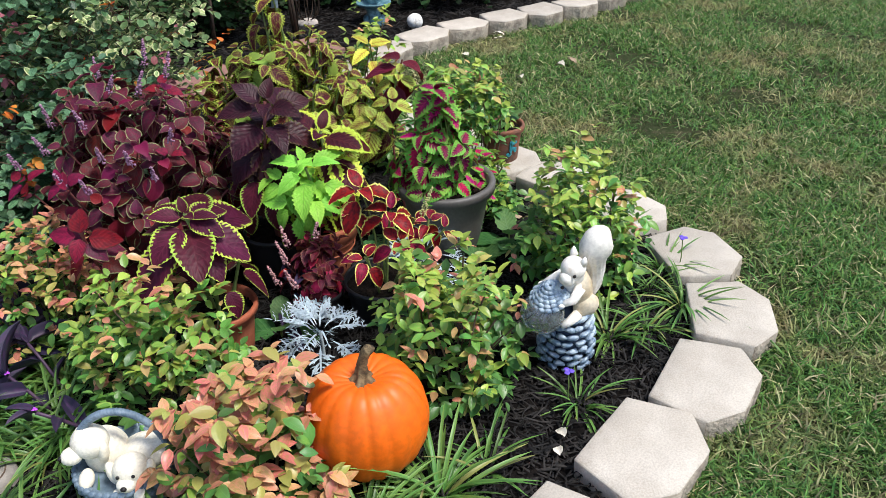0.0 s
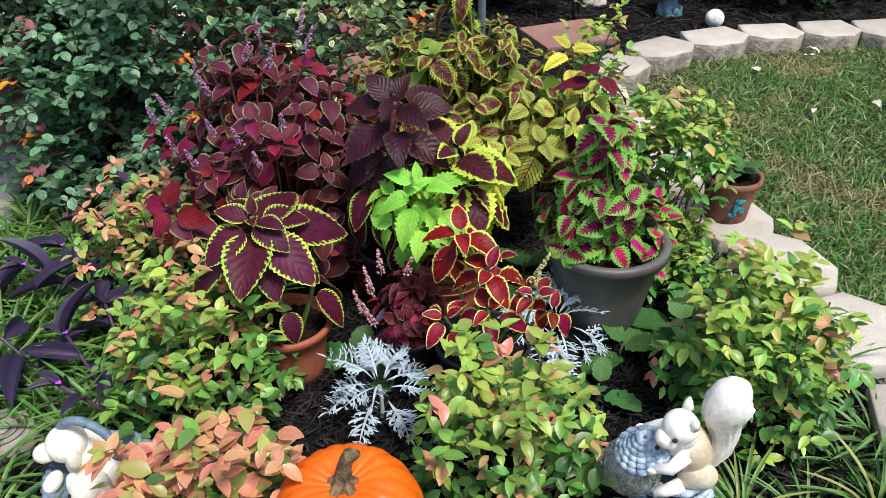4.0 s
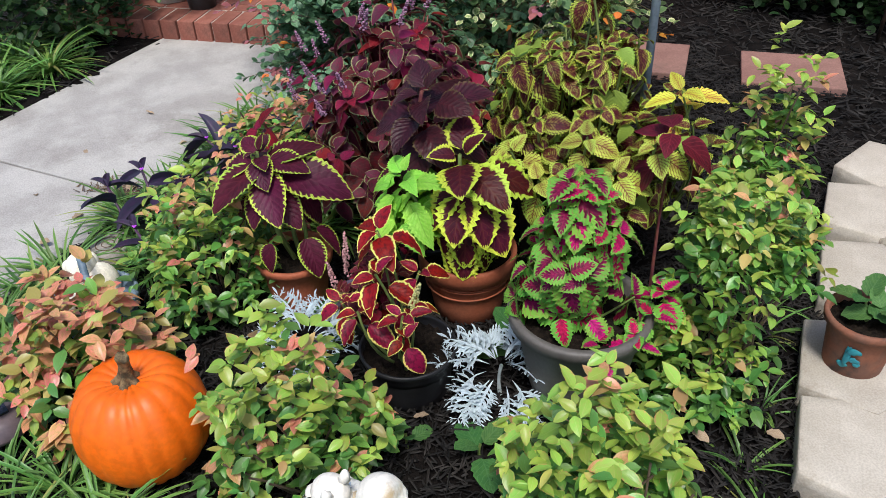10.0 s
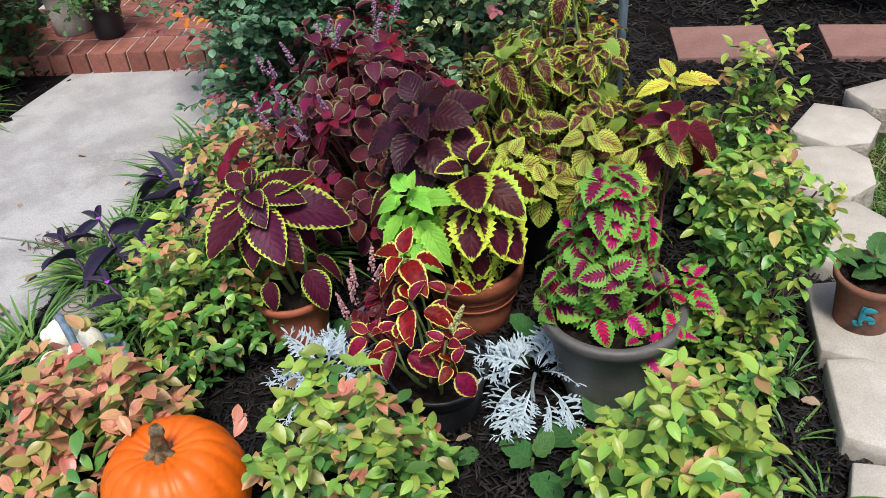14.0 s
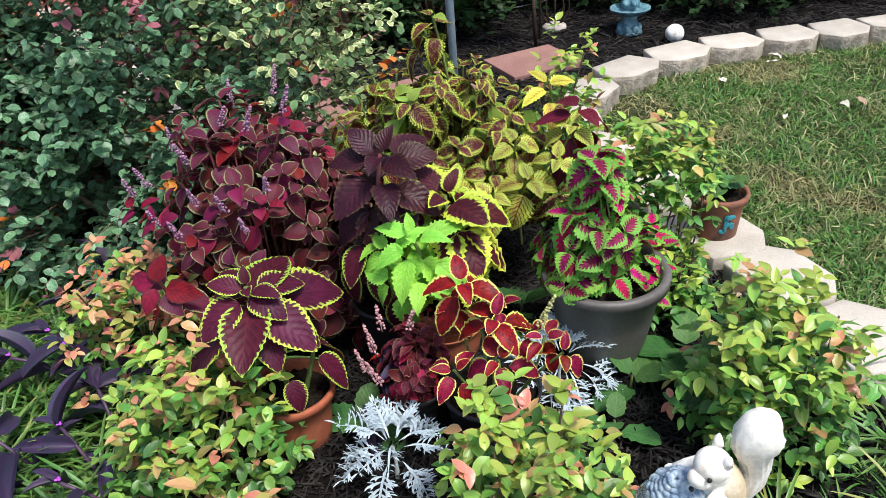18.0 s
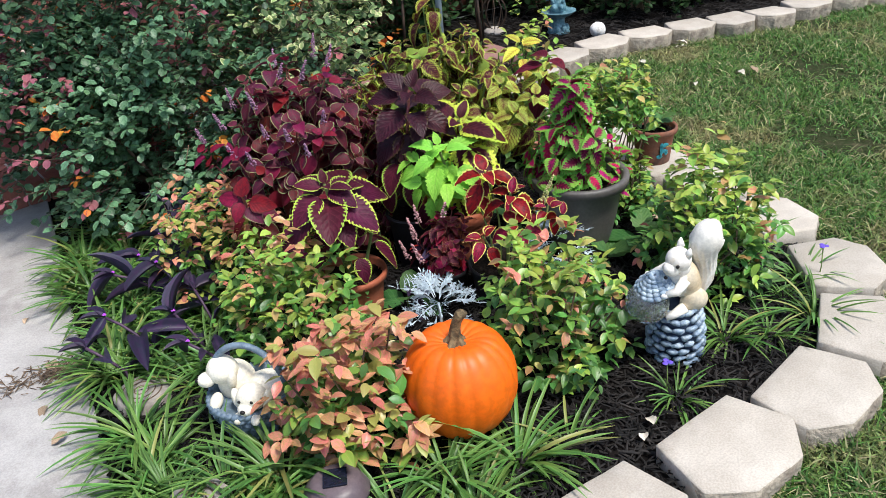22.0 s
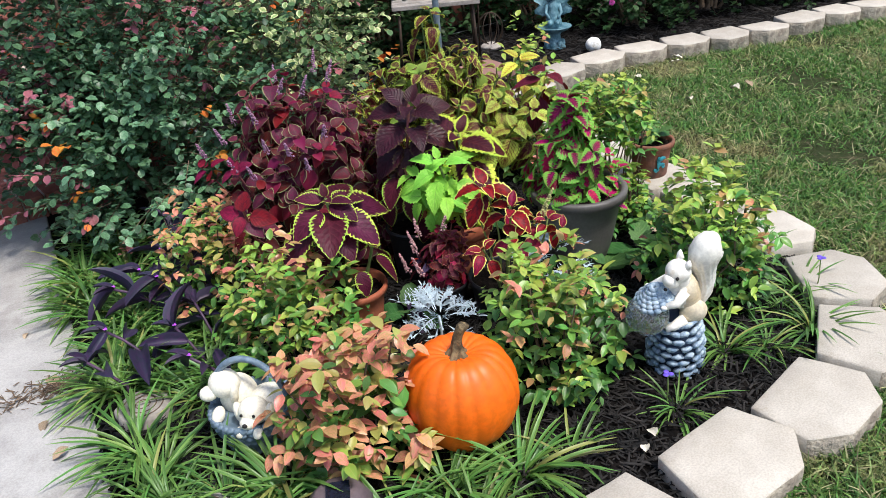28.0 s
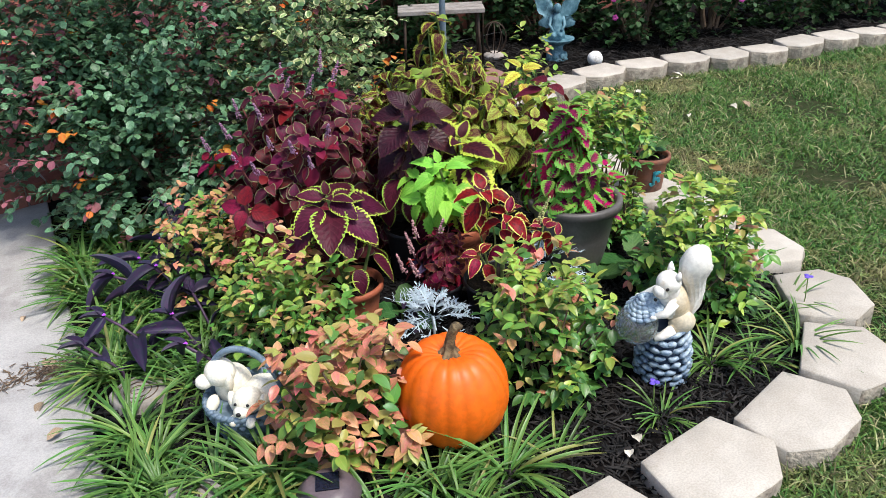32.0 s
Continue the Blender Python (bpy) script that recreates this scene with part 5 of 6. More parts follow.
for az, el, z, s, r in ((170, -40, 0.26, 0.13, 0.10), (150, -65, 0.17, 0.12, 0.11), (200, -60, 0.20, 0.12, 0.12), (120, -50, 0.24, 0.12, 0.10), (215, -70, 0.1, 0.11, 0.12), (95, -30, 0.34, 0.12, 0.10)):
    place("leaf", rnd.choice(S_purple), p, leaf_pose(Vector((-math.sin(radians(az)) * r, math.cos(radians(az)) * r, z)), az, el, s, rnd.uniform(-12, 12)))

# tall burgundy coleus, bushy, with flower spikes
p = thing("coleus", (-1.06, 2.34, 0.02), "bushy burgundy coleus with crimson shoots and lilac spikes", COL)
for q, d in dome_points(128, (0.38, 0.36, 0.62), 0.78, -0.12):
    c = (q.x, q.y, 0.16 + q.z * (0.98 if q.z > 0 else 1.0))
    shoot = stems(p, [((q.x * 0.35, q.y * 0.35, max(0.0, c[2] - 0.35)), c)], M_redstem, 0.003)
    rosette(shoot, c, S_burg, rnd.uniform(0.076, 0.104), 3, None, 30, -38, 0.6, 0.024, 0.008, 65, d * 0.9 + Vector((0, 0, 0.6)))
    if rnd.random() < (0.32 if q.x < -0.12 else 0.10):
        rosette(shoot, (c[0] + d.x * 0.02, c[1] + d.y * 0.02, c[2] + 0.015), S_crim, rnd.uniform(0.045, 0.07), 1, None, 30, 30, 1.0, 0.01, 0.004, 90, d * 0.9 + Vector((0, 0, 0.6)))
for c in ((-0.30, -0.22, 0.50), (-0.10, -0.34, 0.55), (0.12, 0.05, 0.72), (0.20, -0.20, 0.58), (0.27, -0.28, 0.42)):
    rosette(p, c, S_crim, rnd.uniform(0.05, 0.07), 2, None, 35, 5, 0.7, 0.012, 0.006, 85, (c[0], c[1] - 0.2, 0.8))
spikes(p, [((-0.16, -0.26, 0.60), 0.14, 4.0), ((-0.05, -0.20, 0.66), 0.15, 4.4), ((0.10, -0.12, 0.74), 0.15, 0.5), ((0.16, -0.02, 0.76), 0.16, 0.9), ((-0.24, -0.05, 0.60), 0.16, 2.7),
           ((0.02, -0.28, 0.58), 0.13, 4.8), ((0.05, 0.1, 0.76), 0.17, 1.6), ((0.10, -0.26, 0.56), 0.13, 4.6), ((-0.02, -0.33, 0.50), 0.12, 4.2), ((0.17, -0.28, 0.52), 0.12, 5.0), ((-0.10, -0.32, 0.52), 0.11, 4.0), ((0.0, -0.1, 0.74), 0.12, 0.4), ((0.22, -0.22, 0.62), 0.12, 5.4), ((-0.12, 0.1, 0.70), 0.17, 2.0), ((-0.30, -0.20, 0.52), 0.12, 3.4)])

# crimson rosette low in front of it
p = thing("coleus", (-1.04, 1.98, 0.02), "crimson velvety coleus shoot with broad leaves", COL)
stems(p, [((0, 0, 0), (-0.04, -0.09, 0.44))], M_redstem, 0.005)
rosette(p, (-0.030, -0.11, 0.435), S_crim, 0.100, 2, 8, 10, 4, 0.85, 0.010, 0.010, 88, (0.25, -1.0, 0.9))
rosette(p, (-0.035, -0.09, 0.40), S_burg, 0.10, 2, 52, -10, -25, 0.9, 0.03, 0.012, 80, (0, -0.4, 1))

# tall veined lime and maroon coleus
p = thing("coleus", (-0.68, 2.80, 0.24), "tall coleus with lime leaves netted in maroon veins", COL)
for q, d in dome_points(128, (0.50, 0.33, 0.56), 0.50, 0.02):
    k = 1.0 - 0.25 * max(0.0, q.z / 0.58) ** 2
    c = (q.x * k + 0.06, q.y * k - 0.02, 0.08 + q.z * 1.12 + rnd.uniform(-0.05, 0.06))
    shoot = stems(p, [((q.x * 0.30, q.y * 0.25, 0), c)], M_stem, 0.0038)
    rosette(shoot, c, S_vein, rnd.uniform(0.078, 0.116), 3, None, 28, -38, 0.5, 0.020, 0.008, 62, d * 0.9 + Vector((0.15, -0.2, 0.6)))
for c, s in (((0.42, -0.20, 0.29), 0.115), ((0.48, -0.12, 0.33), 0.09), ((0.32, -0.26, 0.25), 0.10), ((0.22, -0.30, 0.30), 0.10), ((0.36, -0.14, 0.38), 0.09), ((0.50, -0.02, 0.40), 0.085)):
    shoot = stems(p, [((c[0] * 0.5, c[1] * 0.5, 0), c)], M_stem, 0.0038)
    rosette(shoot, c, S_veinl, s, 3, None, 28, -22, 0.55, 0.016, 0.008, 62, (0.35, -0.4, 1))

p = thing("coleus", (-0.19, 2.84, 0.03), "maroon coleus with drooping satin leaves", COL)
stems(p, [((0, 0, 0), (0.02, -0.02, 0.65))], M_redstem, 0.004)
rosette(p, (0.02, -0.02, 0.65), S_maroon, 0.155, 3, 60, 10, -45, 0.65, 0.03, 0.012, 55, (0.2, -0.2, 1))
p = thing("coleus", (-0.44, 3.02, 0.03), "bright yellow coleus with red-veined leaves", COL)
stems(p, [((0, 0, 0), (0.11, -0.02, 0.67))], M_stem, 0.004)
for c, s in (((0.135, -0.09, 0.680), 0.125), ((0.19, -0.08, 0.60), 0.075), ((0.02, -0.03, 0.62), 0.085), ((0.12, -0.16, 0.53), 0.085), ((0.02, -0.15, 0.56), 0.085), ((0.20, -0.02, 0.54), 0.08)):
    stems(p, [((0.05, -0.02, 0.2), c)], M_stem, 0.003)
    rosette(p, c, S_yel if s > 0.12 else S_vein, s, 3, None, 30, -25, 0.6, 0.02, 0.008, 60, (c[0], c[1] - 0.1, 0.8))

# seedling in the clay pot
p = thing("seedling", (0.225, 3.215, 0.233), "young green seedling in the aged clay pot", "plant")
stems(p, [((0, 0, 0), (-0.02, 0, 0.06)), ((0, 0, 0), (0.02, 0.01, 0.05))], M_stem, 0.003)
rosette(p, (-0.02, 0, 0.065), S_weed, 0.095, 2, 20, 35, 0, 0.8, 0.01, 0.006)
rosette(p, (0.025, 0.01, 0.055), S_weed, 0.09, 2, 70, 35, 0, 0.8, 0.01, 0.006)


# ---- dwarf nandinas
def nandina(loc, r, h, warm, label, n=62, size=0.042, z0=0.06, skew=(0.0, 0.0)):
    """Clustered leaflets over a dome of thin stems; warm: share of blushed clusters."""
    n, size = int(n * 1.4), size * 0.84
    p = thing("nandina", loc, label, "shrub", "dwarf nandinas in the bed")
    deep, rest, tone, single = [], [], [], 0
    for q, d in dome_points(int(n * 1.75), (r, r, h), 0.58, -0.05):
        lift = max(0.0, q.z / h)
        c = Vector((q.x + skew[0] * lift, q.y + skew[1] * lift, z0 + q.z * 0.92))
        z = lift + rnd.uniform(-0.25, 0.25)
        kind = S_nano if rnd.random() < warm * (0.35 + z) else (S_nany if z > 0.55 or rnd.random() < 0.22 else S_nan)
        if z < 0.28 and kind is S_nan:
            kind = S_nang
        out = math.degrees(math.atan2(-d.x, d.y))
        k = rnd.choice((3, 4, 4, 5))
        for j in range(k):
            az = out + (j - (k - 1) / 2) * (260 / k) + rnd.uniform(-25, 25)
            el = rnd.uniform(-45, 25) + 25 * d.z
            m = leaf_pose(c + Vector((rnd.uniform(-1, 1), rnd.uniform(-1, 1), rnd.uniform(-1, 1))) * 0.012, az, el, size * 0.9 * rnd.uniform(0.6, 1.25), rnd.uniform(-25, 25))
            if single < 290:
                single += 1
                place("leaf", rnd.choice(kind), p, m)
            else:
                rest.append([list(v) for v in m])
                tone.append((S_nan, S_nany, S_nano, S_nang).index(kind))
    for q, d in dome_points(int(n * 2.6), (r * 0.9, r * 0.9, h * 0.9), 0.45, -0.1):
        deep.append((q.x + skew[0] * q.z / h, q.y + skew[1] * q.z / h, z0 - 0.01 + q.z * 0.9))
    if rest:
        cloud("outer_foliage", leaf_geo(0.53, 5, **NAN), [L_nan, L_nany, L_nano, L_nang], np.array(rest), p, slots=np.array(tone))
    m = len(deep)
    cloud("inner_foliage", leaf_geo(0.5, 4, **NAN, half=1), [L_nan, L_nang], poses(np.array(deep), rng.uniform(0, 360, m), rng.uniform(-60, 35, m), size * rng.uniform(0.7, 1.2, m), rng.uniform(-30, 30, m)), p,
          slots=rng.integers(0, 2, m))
    for k in range(14):
        bm = bmesh.new()
        a, q = rnd.uniform(0, 6.28), rnd.uniform(0.3, 0.85)
        tube(bm, bent((0.03 * math.cos(a), 0.03 * math.sin(a), -0.02), (r * q * math.cos(a), r * q * math.sin(a), z0 + (h - 0.05) * math.sqrt(1 - q * q) * rnd.uniform(0.5, 0.9)), 0.1), 0.0028, 0, 5, False)
        part("stem", bm, M_twig, p)
    return p

nandina((-0.44, 1.27, 0.02), 0.23, 0.44, 1.25, "dwarf nandina blushed salmon-orange beside the pumpkin", 78, 0.072)
nandina((-0.815, 1.645, 0.02), 0.265, 0.47, 0.20, "yellow-green dwarf nandina with a few orange tips", 92, 0.057)
nandina((-1.27, 1.93, 0.02), 0.25, 0.48, 0.75, "golden-orange dwarf nandina under the burgundy coleus", 84, 0.052)
nandina((0.035, 1.74, 0.02), 0.24, 0.49, 0.13, "rounded yellow-green dwarf nandina behind the pumpkin", 92, 0.060)
nandina((0.48, 2.29, 0.02), 0.235, 0.55, 0.04, "yellow-green dwarf nandina beside the edging stones", 116, 0.060)
nandina((0.11, 2.80, 0.02), 0.18, 0.27, 0.02, "low green dwarf nandina behind the grey pot", 50, 0.056)
nandina((0.08, 2.90, 0.02), 0.19, 0.31, 0.05, "upright yellow-green dwarf nandina on thin bare stems", 70, 0.056, 0.36)
nandina((-0.36, 3.33, 0.02), 0.18, 0.76, 0.12, "tall thin dwarf nandina with coral tips", 84, 0.060)

# ---- large shrub beside the walk, and a paler one behind
LEAF_S = leaf_geo(0.72, 4, 0.5, 0.42, cup=0.14, droop=0.15, half=1)
S_bush = leaf_set("leaf", L_bush, 3, 0.66, 4, a=0.55, b=0.5, cup=0.14, droop=0.15, half=1)
S_bushp = leaf_set("leaf", L_bushp, 2, 0.56, 4, a=0.6, b=0.6, cup=0.14, droop=0.15, half=1)
S_busho = leaf_set("leaf", L_busho, 2, 0.60, 4, a=0.6, b=0.6, cup=0.14, droop=0.15, half=1)


def shrub(name, loc, lobes, n_twig, per, size, mats, odd, label, single=0, pink=0.0, orange=0.0, gaps=0.0):
    """Leafy twigs spread over a few overlapping lobes, with gaps between."""
    p = thing(name, loc, label, "shrub")
    bm = bmesh.new()
    mt, sl = [], []
    n_single = 0
    for (lx, ly, lz, rx, ry, rz_), share in lobes:
        for q, d in dome_points(int(n_twig * share), (rx, ry, rz_), 0.42, -0.75):
            c = Vector((lx, ly, lz)) + q
            if c.z < 0.05:
                continue
            if gaps and noise.noise(c * 4.2) < gaps - 0.5:
                continue
            t = (d + Vector((rnd.uniform(-.5, .5), rnd.uniform(-.5, .5), rnd.uniform(-.45, .25)))).normalized()
            ln = rnd.uniform(0.10, 0.26)
            if rnd.random() < 0.5:
                tube(bm, [c - t * 0.05, c + t * ln * 0.5, c + t * ln], [0.0022, 0.0016, 0.0008], 0, 4, False)
            tone = rnd.random()
            tw = 2 if tone < orange * 0.2 else (1 if tone < pink * (3.0 if noise.noise(c * 2.3 + Vector((7, 3, 1))) > 0.12 else 0.15) else 0)
            near = c.y + ly < 9 and (q.y < 0.1 * ry or q.x > 0)
            for j in range(per):
                f = (j + 0.5) / per
                pos = c + t * ln * f
                az = math.degrees(math.atan2(-t.x, t.y)) + (70 if j % 2 else -70) * (1 - 0.5 * f) + rnd.uniform(-30, 30)
                el = rnd.uniform(-45, 50)
                s = size * rnd.uniform(0.7, 1.25)
                kind = tw if f > 0.45 else 0
                if rnd.random() < orange * 0.02:
                    kind = 2
                if n_single < single and near and rnd.random() < 0.12:
                    n_single += 1
                    place("leaf", rnd.choice((S_bush, S_bushp, S_busho)[kind]), p, leaf_pose(pos, az, el, s, rnd.uniform(-25, 25)))
                else:
                    mt.append(leaf_pose(pos, az, el, s, rnd.uniform(-25, 25)))
                    sl.append(kind)
    part("twig_mass", bm, M_twig, p)["kind"] = "stuff"
    cloud("foliage", LEAF_S, mats, np.array([[list(r) for r in m] for m in mt]), p, slots=np.array(sl))
    for k in range(9):
        bm = bmesh.new()
        a = 2 * math.pi * k / 9 + rnd.uniform(-.3, .3)
        (lx, ly, lz, rx, ry, rz_), _ = lobes[k % len(lobes)]
        tube(bm, bent((0.06 * math.cos(a), 0.06 * math.sin(a), -0.02), (lx + 0.5 * rx * math.cos(a), ly + 0.5 * ry * math.sin(a), lz + 0.4 * rz_), 0.12), [0.017, 0.015, 0.013, 0.011, 0.009, 0.007, 0.005], 0, 7, False)
        part("branch", bm, M_twig, p)
    return p

shrub("shrub", (-2.02, 2.78, 0.0), [((0, 0, 0.52, 0.70, 0.64, 0.55), 0.36), ((-0.10, 0.15, 1.10, 0.68, 0.62, 0.48), 0.28), ((0.10, -0.34, 0.36, 0.46, 0.34, 0.32), 0.18), ((-0.45, 0.10, 0.72, 0.45, 0.48, 0.52), 0.18), ((-0.36, -0.34, 0.52, 0.40, 0.34, 0.42), 0.18)],
      3400, 11, 0.040, [L_bush, L_bushp, L_busho], 0, "dense dark green shrub with pink new shoots and orange leaves", 280, 0.13, 0.07, 0.46)
shrub("shrub", (-1.46, 3.02, 0.0), [((0, 0, 0.50, 0.40, 0.36, 0.48), 0.6), ((-0.02, 0.08, 0.80, 0.36, 0.34, 0.36), 0.4)],
      360, 9, 0.038, [L_pale, L_bushp, L_busho], 0, "pale green shrub with sunlight painted into its light-edged leaves", 0, 0.05, 0.1)

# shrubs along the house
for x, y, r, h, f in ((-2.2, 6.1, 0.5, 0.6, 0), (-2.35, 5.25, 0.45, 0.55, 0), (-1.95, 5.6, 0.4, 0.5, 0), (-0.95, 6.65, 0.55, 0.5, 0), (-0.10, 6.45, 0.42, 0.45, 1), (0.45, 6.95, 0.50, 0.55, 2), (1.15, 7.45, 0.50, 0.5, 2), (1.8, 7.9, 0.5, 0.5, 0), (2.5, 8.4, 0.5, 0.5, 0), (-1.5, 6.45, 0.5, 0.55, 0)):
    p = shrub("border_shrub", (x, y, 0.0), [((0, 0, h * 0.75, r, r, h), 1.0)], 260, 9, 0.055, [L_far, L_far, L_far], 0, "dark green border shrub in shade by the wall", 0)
    for k in range(f * 5):
        a = rnd.uniform(3.4, 5.6)
        bm = bmesh.new()
        for j in range(5):
            b = 2 * math.pi * j / 5
            ellipsoid(bm, (0.014 * math.cos(b), -0.004, 0.014 * math.sin(b)), (0.012, 0.003, 0.012), (0, 0, 0), 0, 8, 5)
        o = part("flower", bm, M_magenta, p, "magenta flower")
        o.matrix_basis = pose(r * 0.95 * math.cos(a), r * 0.95 * math.sin(a), h * rnd.uniform(0.6, 1.4), 0, 0, 0)


# ---- strap-leaved tufts
STRAP = leaf_geo(0.050, 7, 0.25, 0.45, cup=0.35, droop=0.68, half=1)
def tuft(loc, n, length, label="green strap-leaved lily turf clump in the mulch", seed=1, spread=1.0):
    g = np.random.default_rng(seed)
    p = thing("lily_turf", loc, label, "grass clump", "lily turf clumps")
    n = int(n * 1.35)
    length *= 0.92
    az = g.uniform(0, 360, n)
    r = g.uniform(0, 0.03, n) * spread
    pos = np.c_[-np.sin(np.radians(az)) * r, np.cos(np.radians(az)) * r, np.full(n, -0.01)]
    cloud("foliage", STRAP, L_lir, poses(pos, az + g.uniform(-25, 25, n), g.uniform(14, 78, n), length * g.uniform(0.6, 1.15, n), g.uniform(-25, 25, n)), p)

for i, (x, y, n, ln) in enumerate([(0.55, 1.955, 46, 0.20), (0.68, 2.00, 38, 0.18), (0.415, 1.63, 36, 0.17), (0.82, 2.12, 44, 0.21), (0.80, 2.36, 44, 0.20), (0.74, 2.24, 30, 0.18),
                                   (0.02, 1.27, 80, 0.25), (-0.15, 1.17, 60, 0.23), (0.14, 1.38, 18, 0.18), (0.385, 2.765, 15, 0.16), (0.56, 2.68, 17, 0.18), (0.23, 2.935, 20, 0.12),
                                   (-0.01, 3.12, 20, 0.18), (-0.12, 3.21, 18, 0.18), (0.645, 2.56, 20, 0.19), (-0.05, 1.08, 44, 0.2), (-0.25, 1.03, 40, 0.2)]):
    tuft((x, y, 0.02), n, ln, seed=20 + i)
k = 0
for s in np.arange(1.12, 3.05, 0.125):
    for nn in (0.05, 0.20, 0.36, 0.52, 0.68):
        w = on_walk(s + rnd.uniform(-.05, .05), nn + rnd.uniform(-.05, .05))
        if math.hypot(w.x + 0.775, w.y - 1.275) < 0.22 or math.hypot(w.x + 0.47, w.y - 1.27) < 0.17 or math.hypot(w.x + 0.175, w.y - 1.375) < 0.26 or w.x > -0.2:
            continue
        if math.hypot(w.x + 0.86, w.y - 1.74) < 0.2 or math.hypot(w.x + 1.33, w.y - 2.03) < 0.16 or (s > 2.3 and nn > 0.4) or (s > 2.5 and nn > 0.25) or math.hypot(w.x + 0.4, w.y - 1.02) < 0.10 or math.hypot(w.x + 1.195, w.y - 1.295) < 0.08 or math.hypot(w.x + 0.56, w.y - 1.58) < 0.23:
            continue
        tuft((w.x, w.y, 0.015), 60, rnd.uniform(0.19, 0.27), "arching green strap-leaved lily turf clump beside the walk", 100 + k)
        k += 1
for i, (x, y) in enumerate([(-3.05, 1.02), (-2.85, 0.78), (-3.30, 0.85), (-2.60, 0.55), (-3.55, 1.15), (-3.1, 0.55)]):
    tuft((x, y, 0.015), 120, 0.32, "dark green strap-leaved clump in the far border", 300 + i)

for x, y, az in ((-1.195, 1.295, 40), (-0.76, 0.93, 55)):
    p = thing("wood_round", (x, y, 0.0), "weathered grey wood round half buried in lily turf", "log", rz=az)
    bm = bmesh.new()
    lathe(bm, [(0.085, -0.03), (0.088, 0.0), (0.086, 0.050), (0.080, 0.060), (0.002, 0.063)], seg=28, wob=0.12)
    part("bark", bm, M_oldwood, p)
    for r in (0.022, 0.042, 0.062):
        bm = bmesh.new()
        tube(bm, [(r * math.cos(2 * math.pi * k / 24), r * math.sin(2 * math.pi * k / 24), 0.0625 - 0.02 * r) for k in range(25)], 0.0022, 0, 5, False)
        part("growth_ring", bm, M_twig, p)
tuft((0.50, 1.25, 0.0), 7, 0.20, "few long green grass blades before an edging stone", 411)
tuft((0.62, 1.22, 0.0), 5, 0.16, "few long green grass blades before an edging stone", 412)
tuft((1.10, 1.86, 0.0), 9, 0.17, "few long green grass blades before an edging stone", 413)

# ---- purple heart, trailing
def purple_heart(loc, az, n, label="trailing purple-heart plant with dark violet leaves"):
    p = thing("purple_heart", loc, label, "plant", "purple heart plants")
    d = Vector((-math.sin(radians(az)), math.cos(radians(az)), 0))
    bm = bmesh.new()
    pts = [d * (0.05 * k) + Vector((0, 0, 0.05 + 0.14 * math.sin(min(1.6, k * 0.42)) )) for k in range(n)]
    tube(bm, [Vector((0, 0, -0.02))] + pts, 0.005, 0, 7)
    part("stem", bm, M_heartstem, p)
    for k, q in enumerate(pts):
        place("leaf", rnd.choice(S_heart), p, leaf_pose(q, az + (75 if k % 2 else -75) + rnd.uniform(-55, 55) - 40 * (k == n - 1), rnd.uniform(-35, 60), rnd.uniform(0.10, 0.19), rnd.uniform(-60, 60)))
    for a in (-25, 25):
        place("leaf", S_heart[0], p, leaf_pose(pts[-1], az + a, 25, 0.085))
    if rnd.random() > 0.45:
        return
    bm = bmesh.new()
    for j in range(3):
        b = 2 * math.pi * j / 3
        ellipsoid(bm, (0.0045 * math.cos(b), 0.0045 * math.sin(b), 0), (0.0045, 0.0045, 0.0025), (0, 0, 0), 0, 8, 5)
    o = part("flower", bm, M_heartfl, p, "tiny bright violet flower")
    o.location = pts[-1] + Vector((0, 0, 0.012))

M_heartstem = surface("violet_stem", (0.05, 0.03, 0.06), (0.08, 0.04, 0.08), 20, 0.5, 0.1, 0.001)
M_heartfl = surface("bright_violet", (0.42, 0.06, 0.66), (0.5, 0.1, 0.7), 30, 0.5, 0.1, 0.001)
for x, y, az, n in ((-1.30, 1.76, 75, 4), (-1.36, 1.90, 45, 4), (-1.12, 1.54, 80, 3), (-1.22, 1.80, 150, 3), (-0.98, 1.46, 120, 3), (-1.26, 1.48, 100, 4), (-1.30, 1.36, 110, 3), (-1.52, 2.10, 60, 4),
                    (-0.50, 1.95, -30, 3), (-0.52, 2.08, -70, 3), (-1.42, 1.98, 85, 4), (-1.15, 1.66, 60, 3), (-1.40, 1.86, 100, 4), (-1.34, 1.80, 20, 4), (-1.28, 1.88, 60, 4), (-1.45, 1.80, 130, 4)):
    purple_heart((x, y, 0.02), az, n)

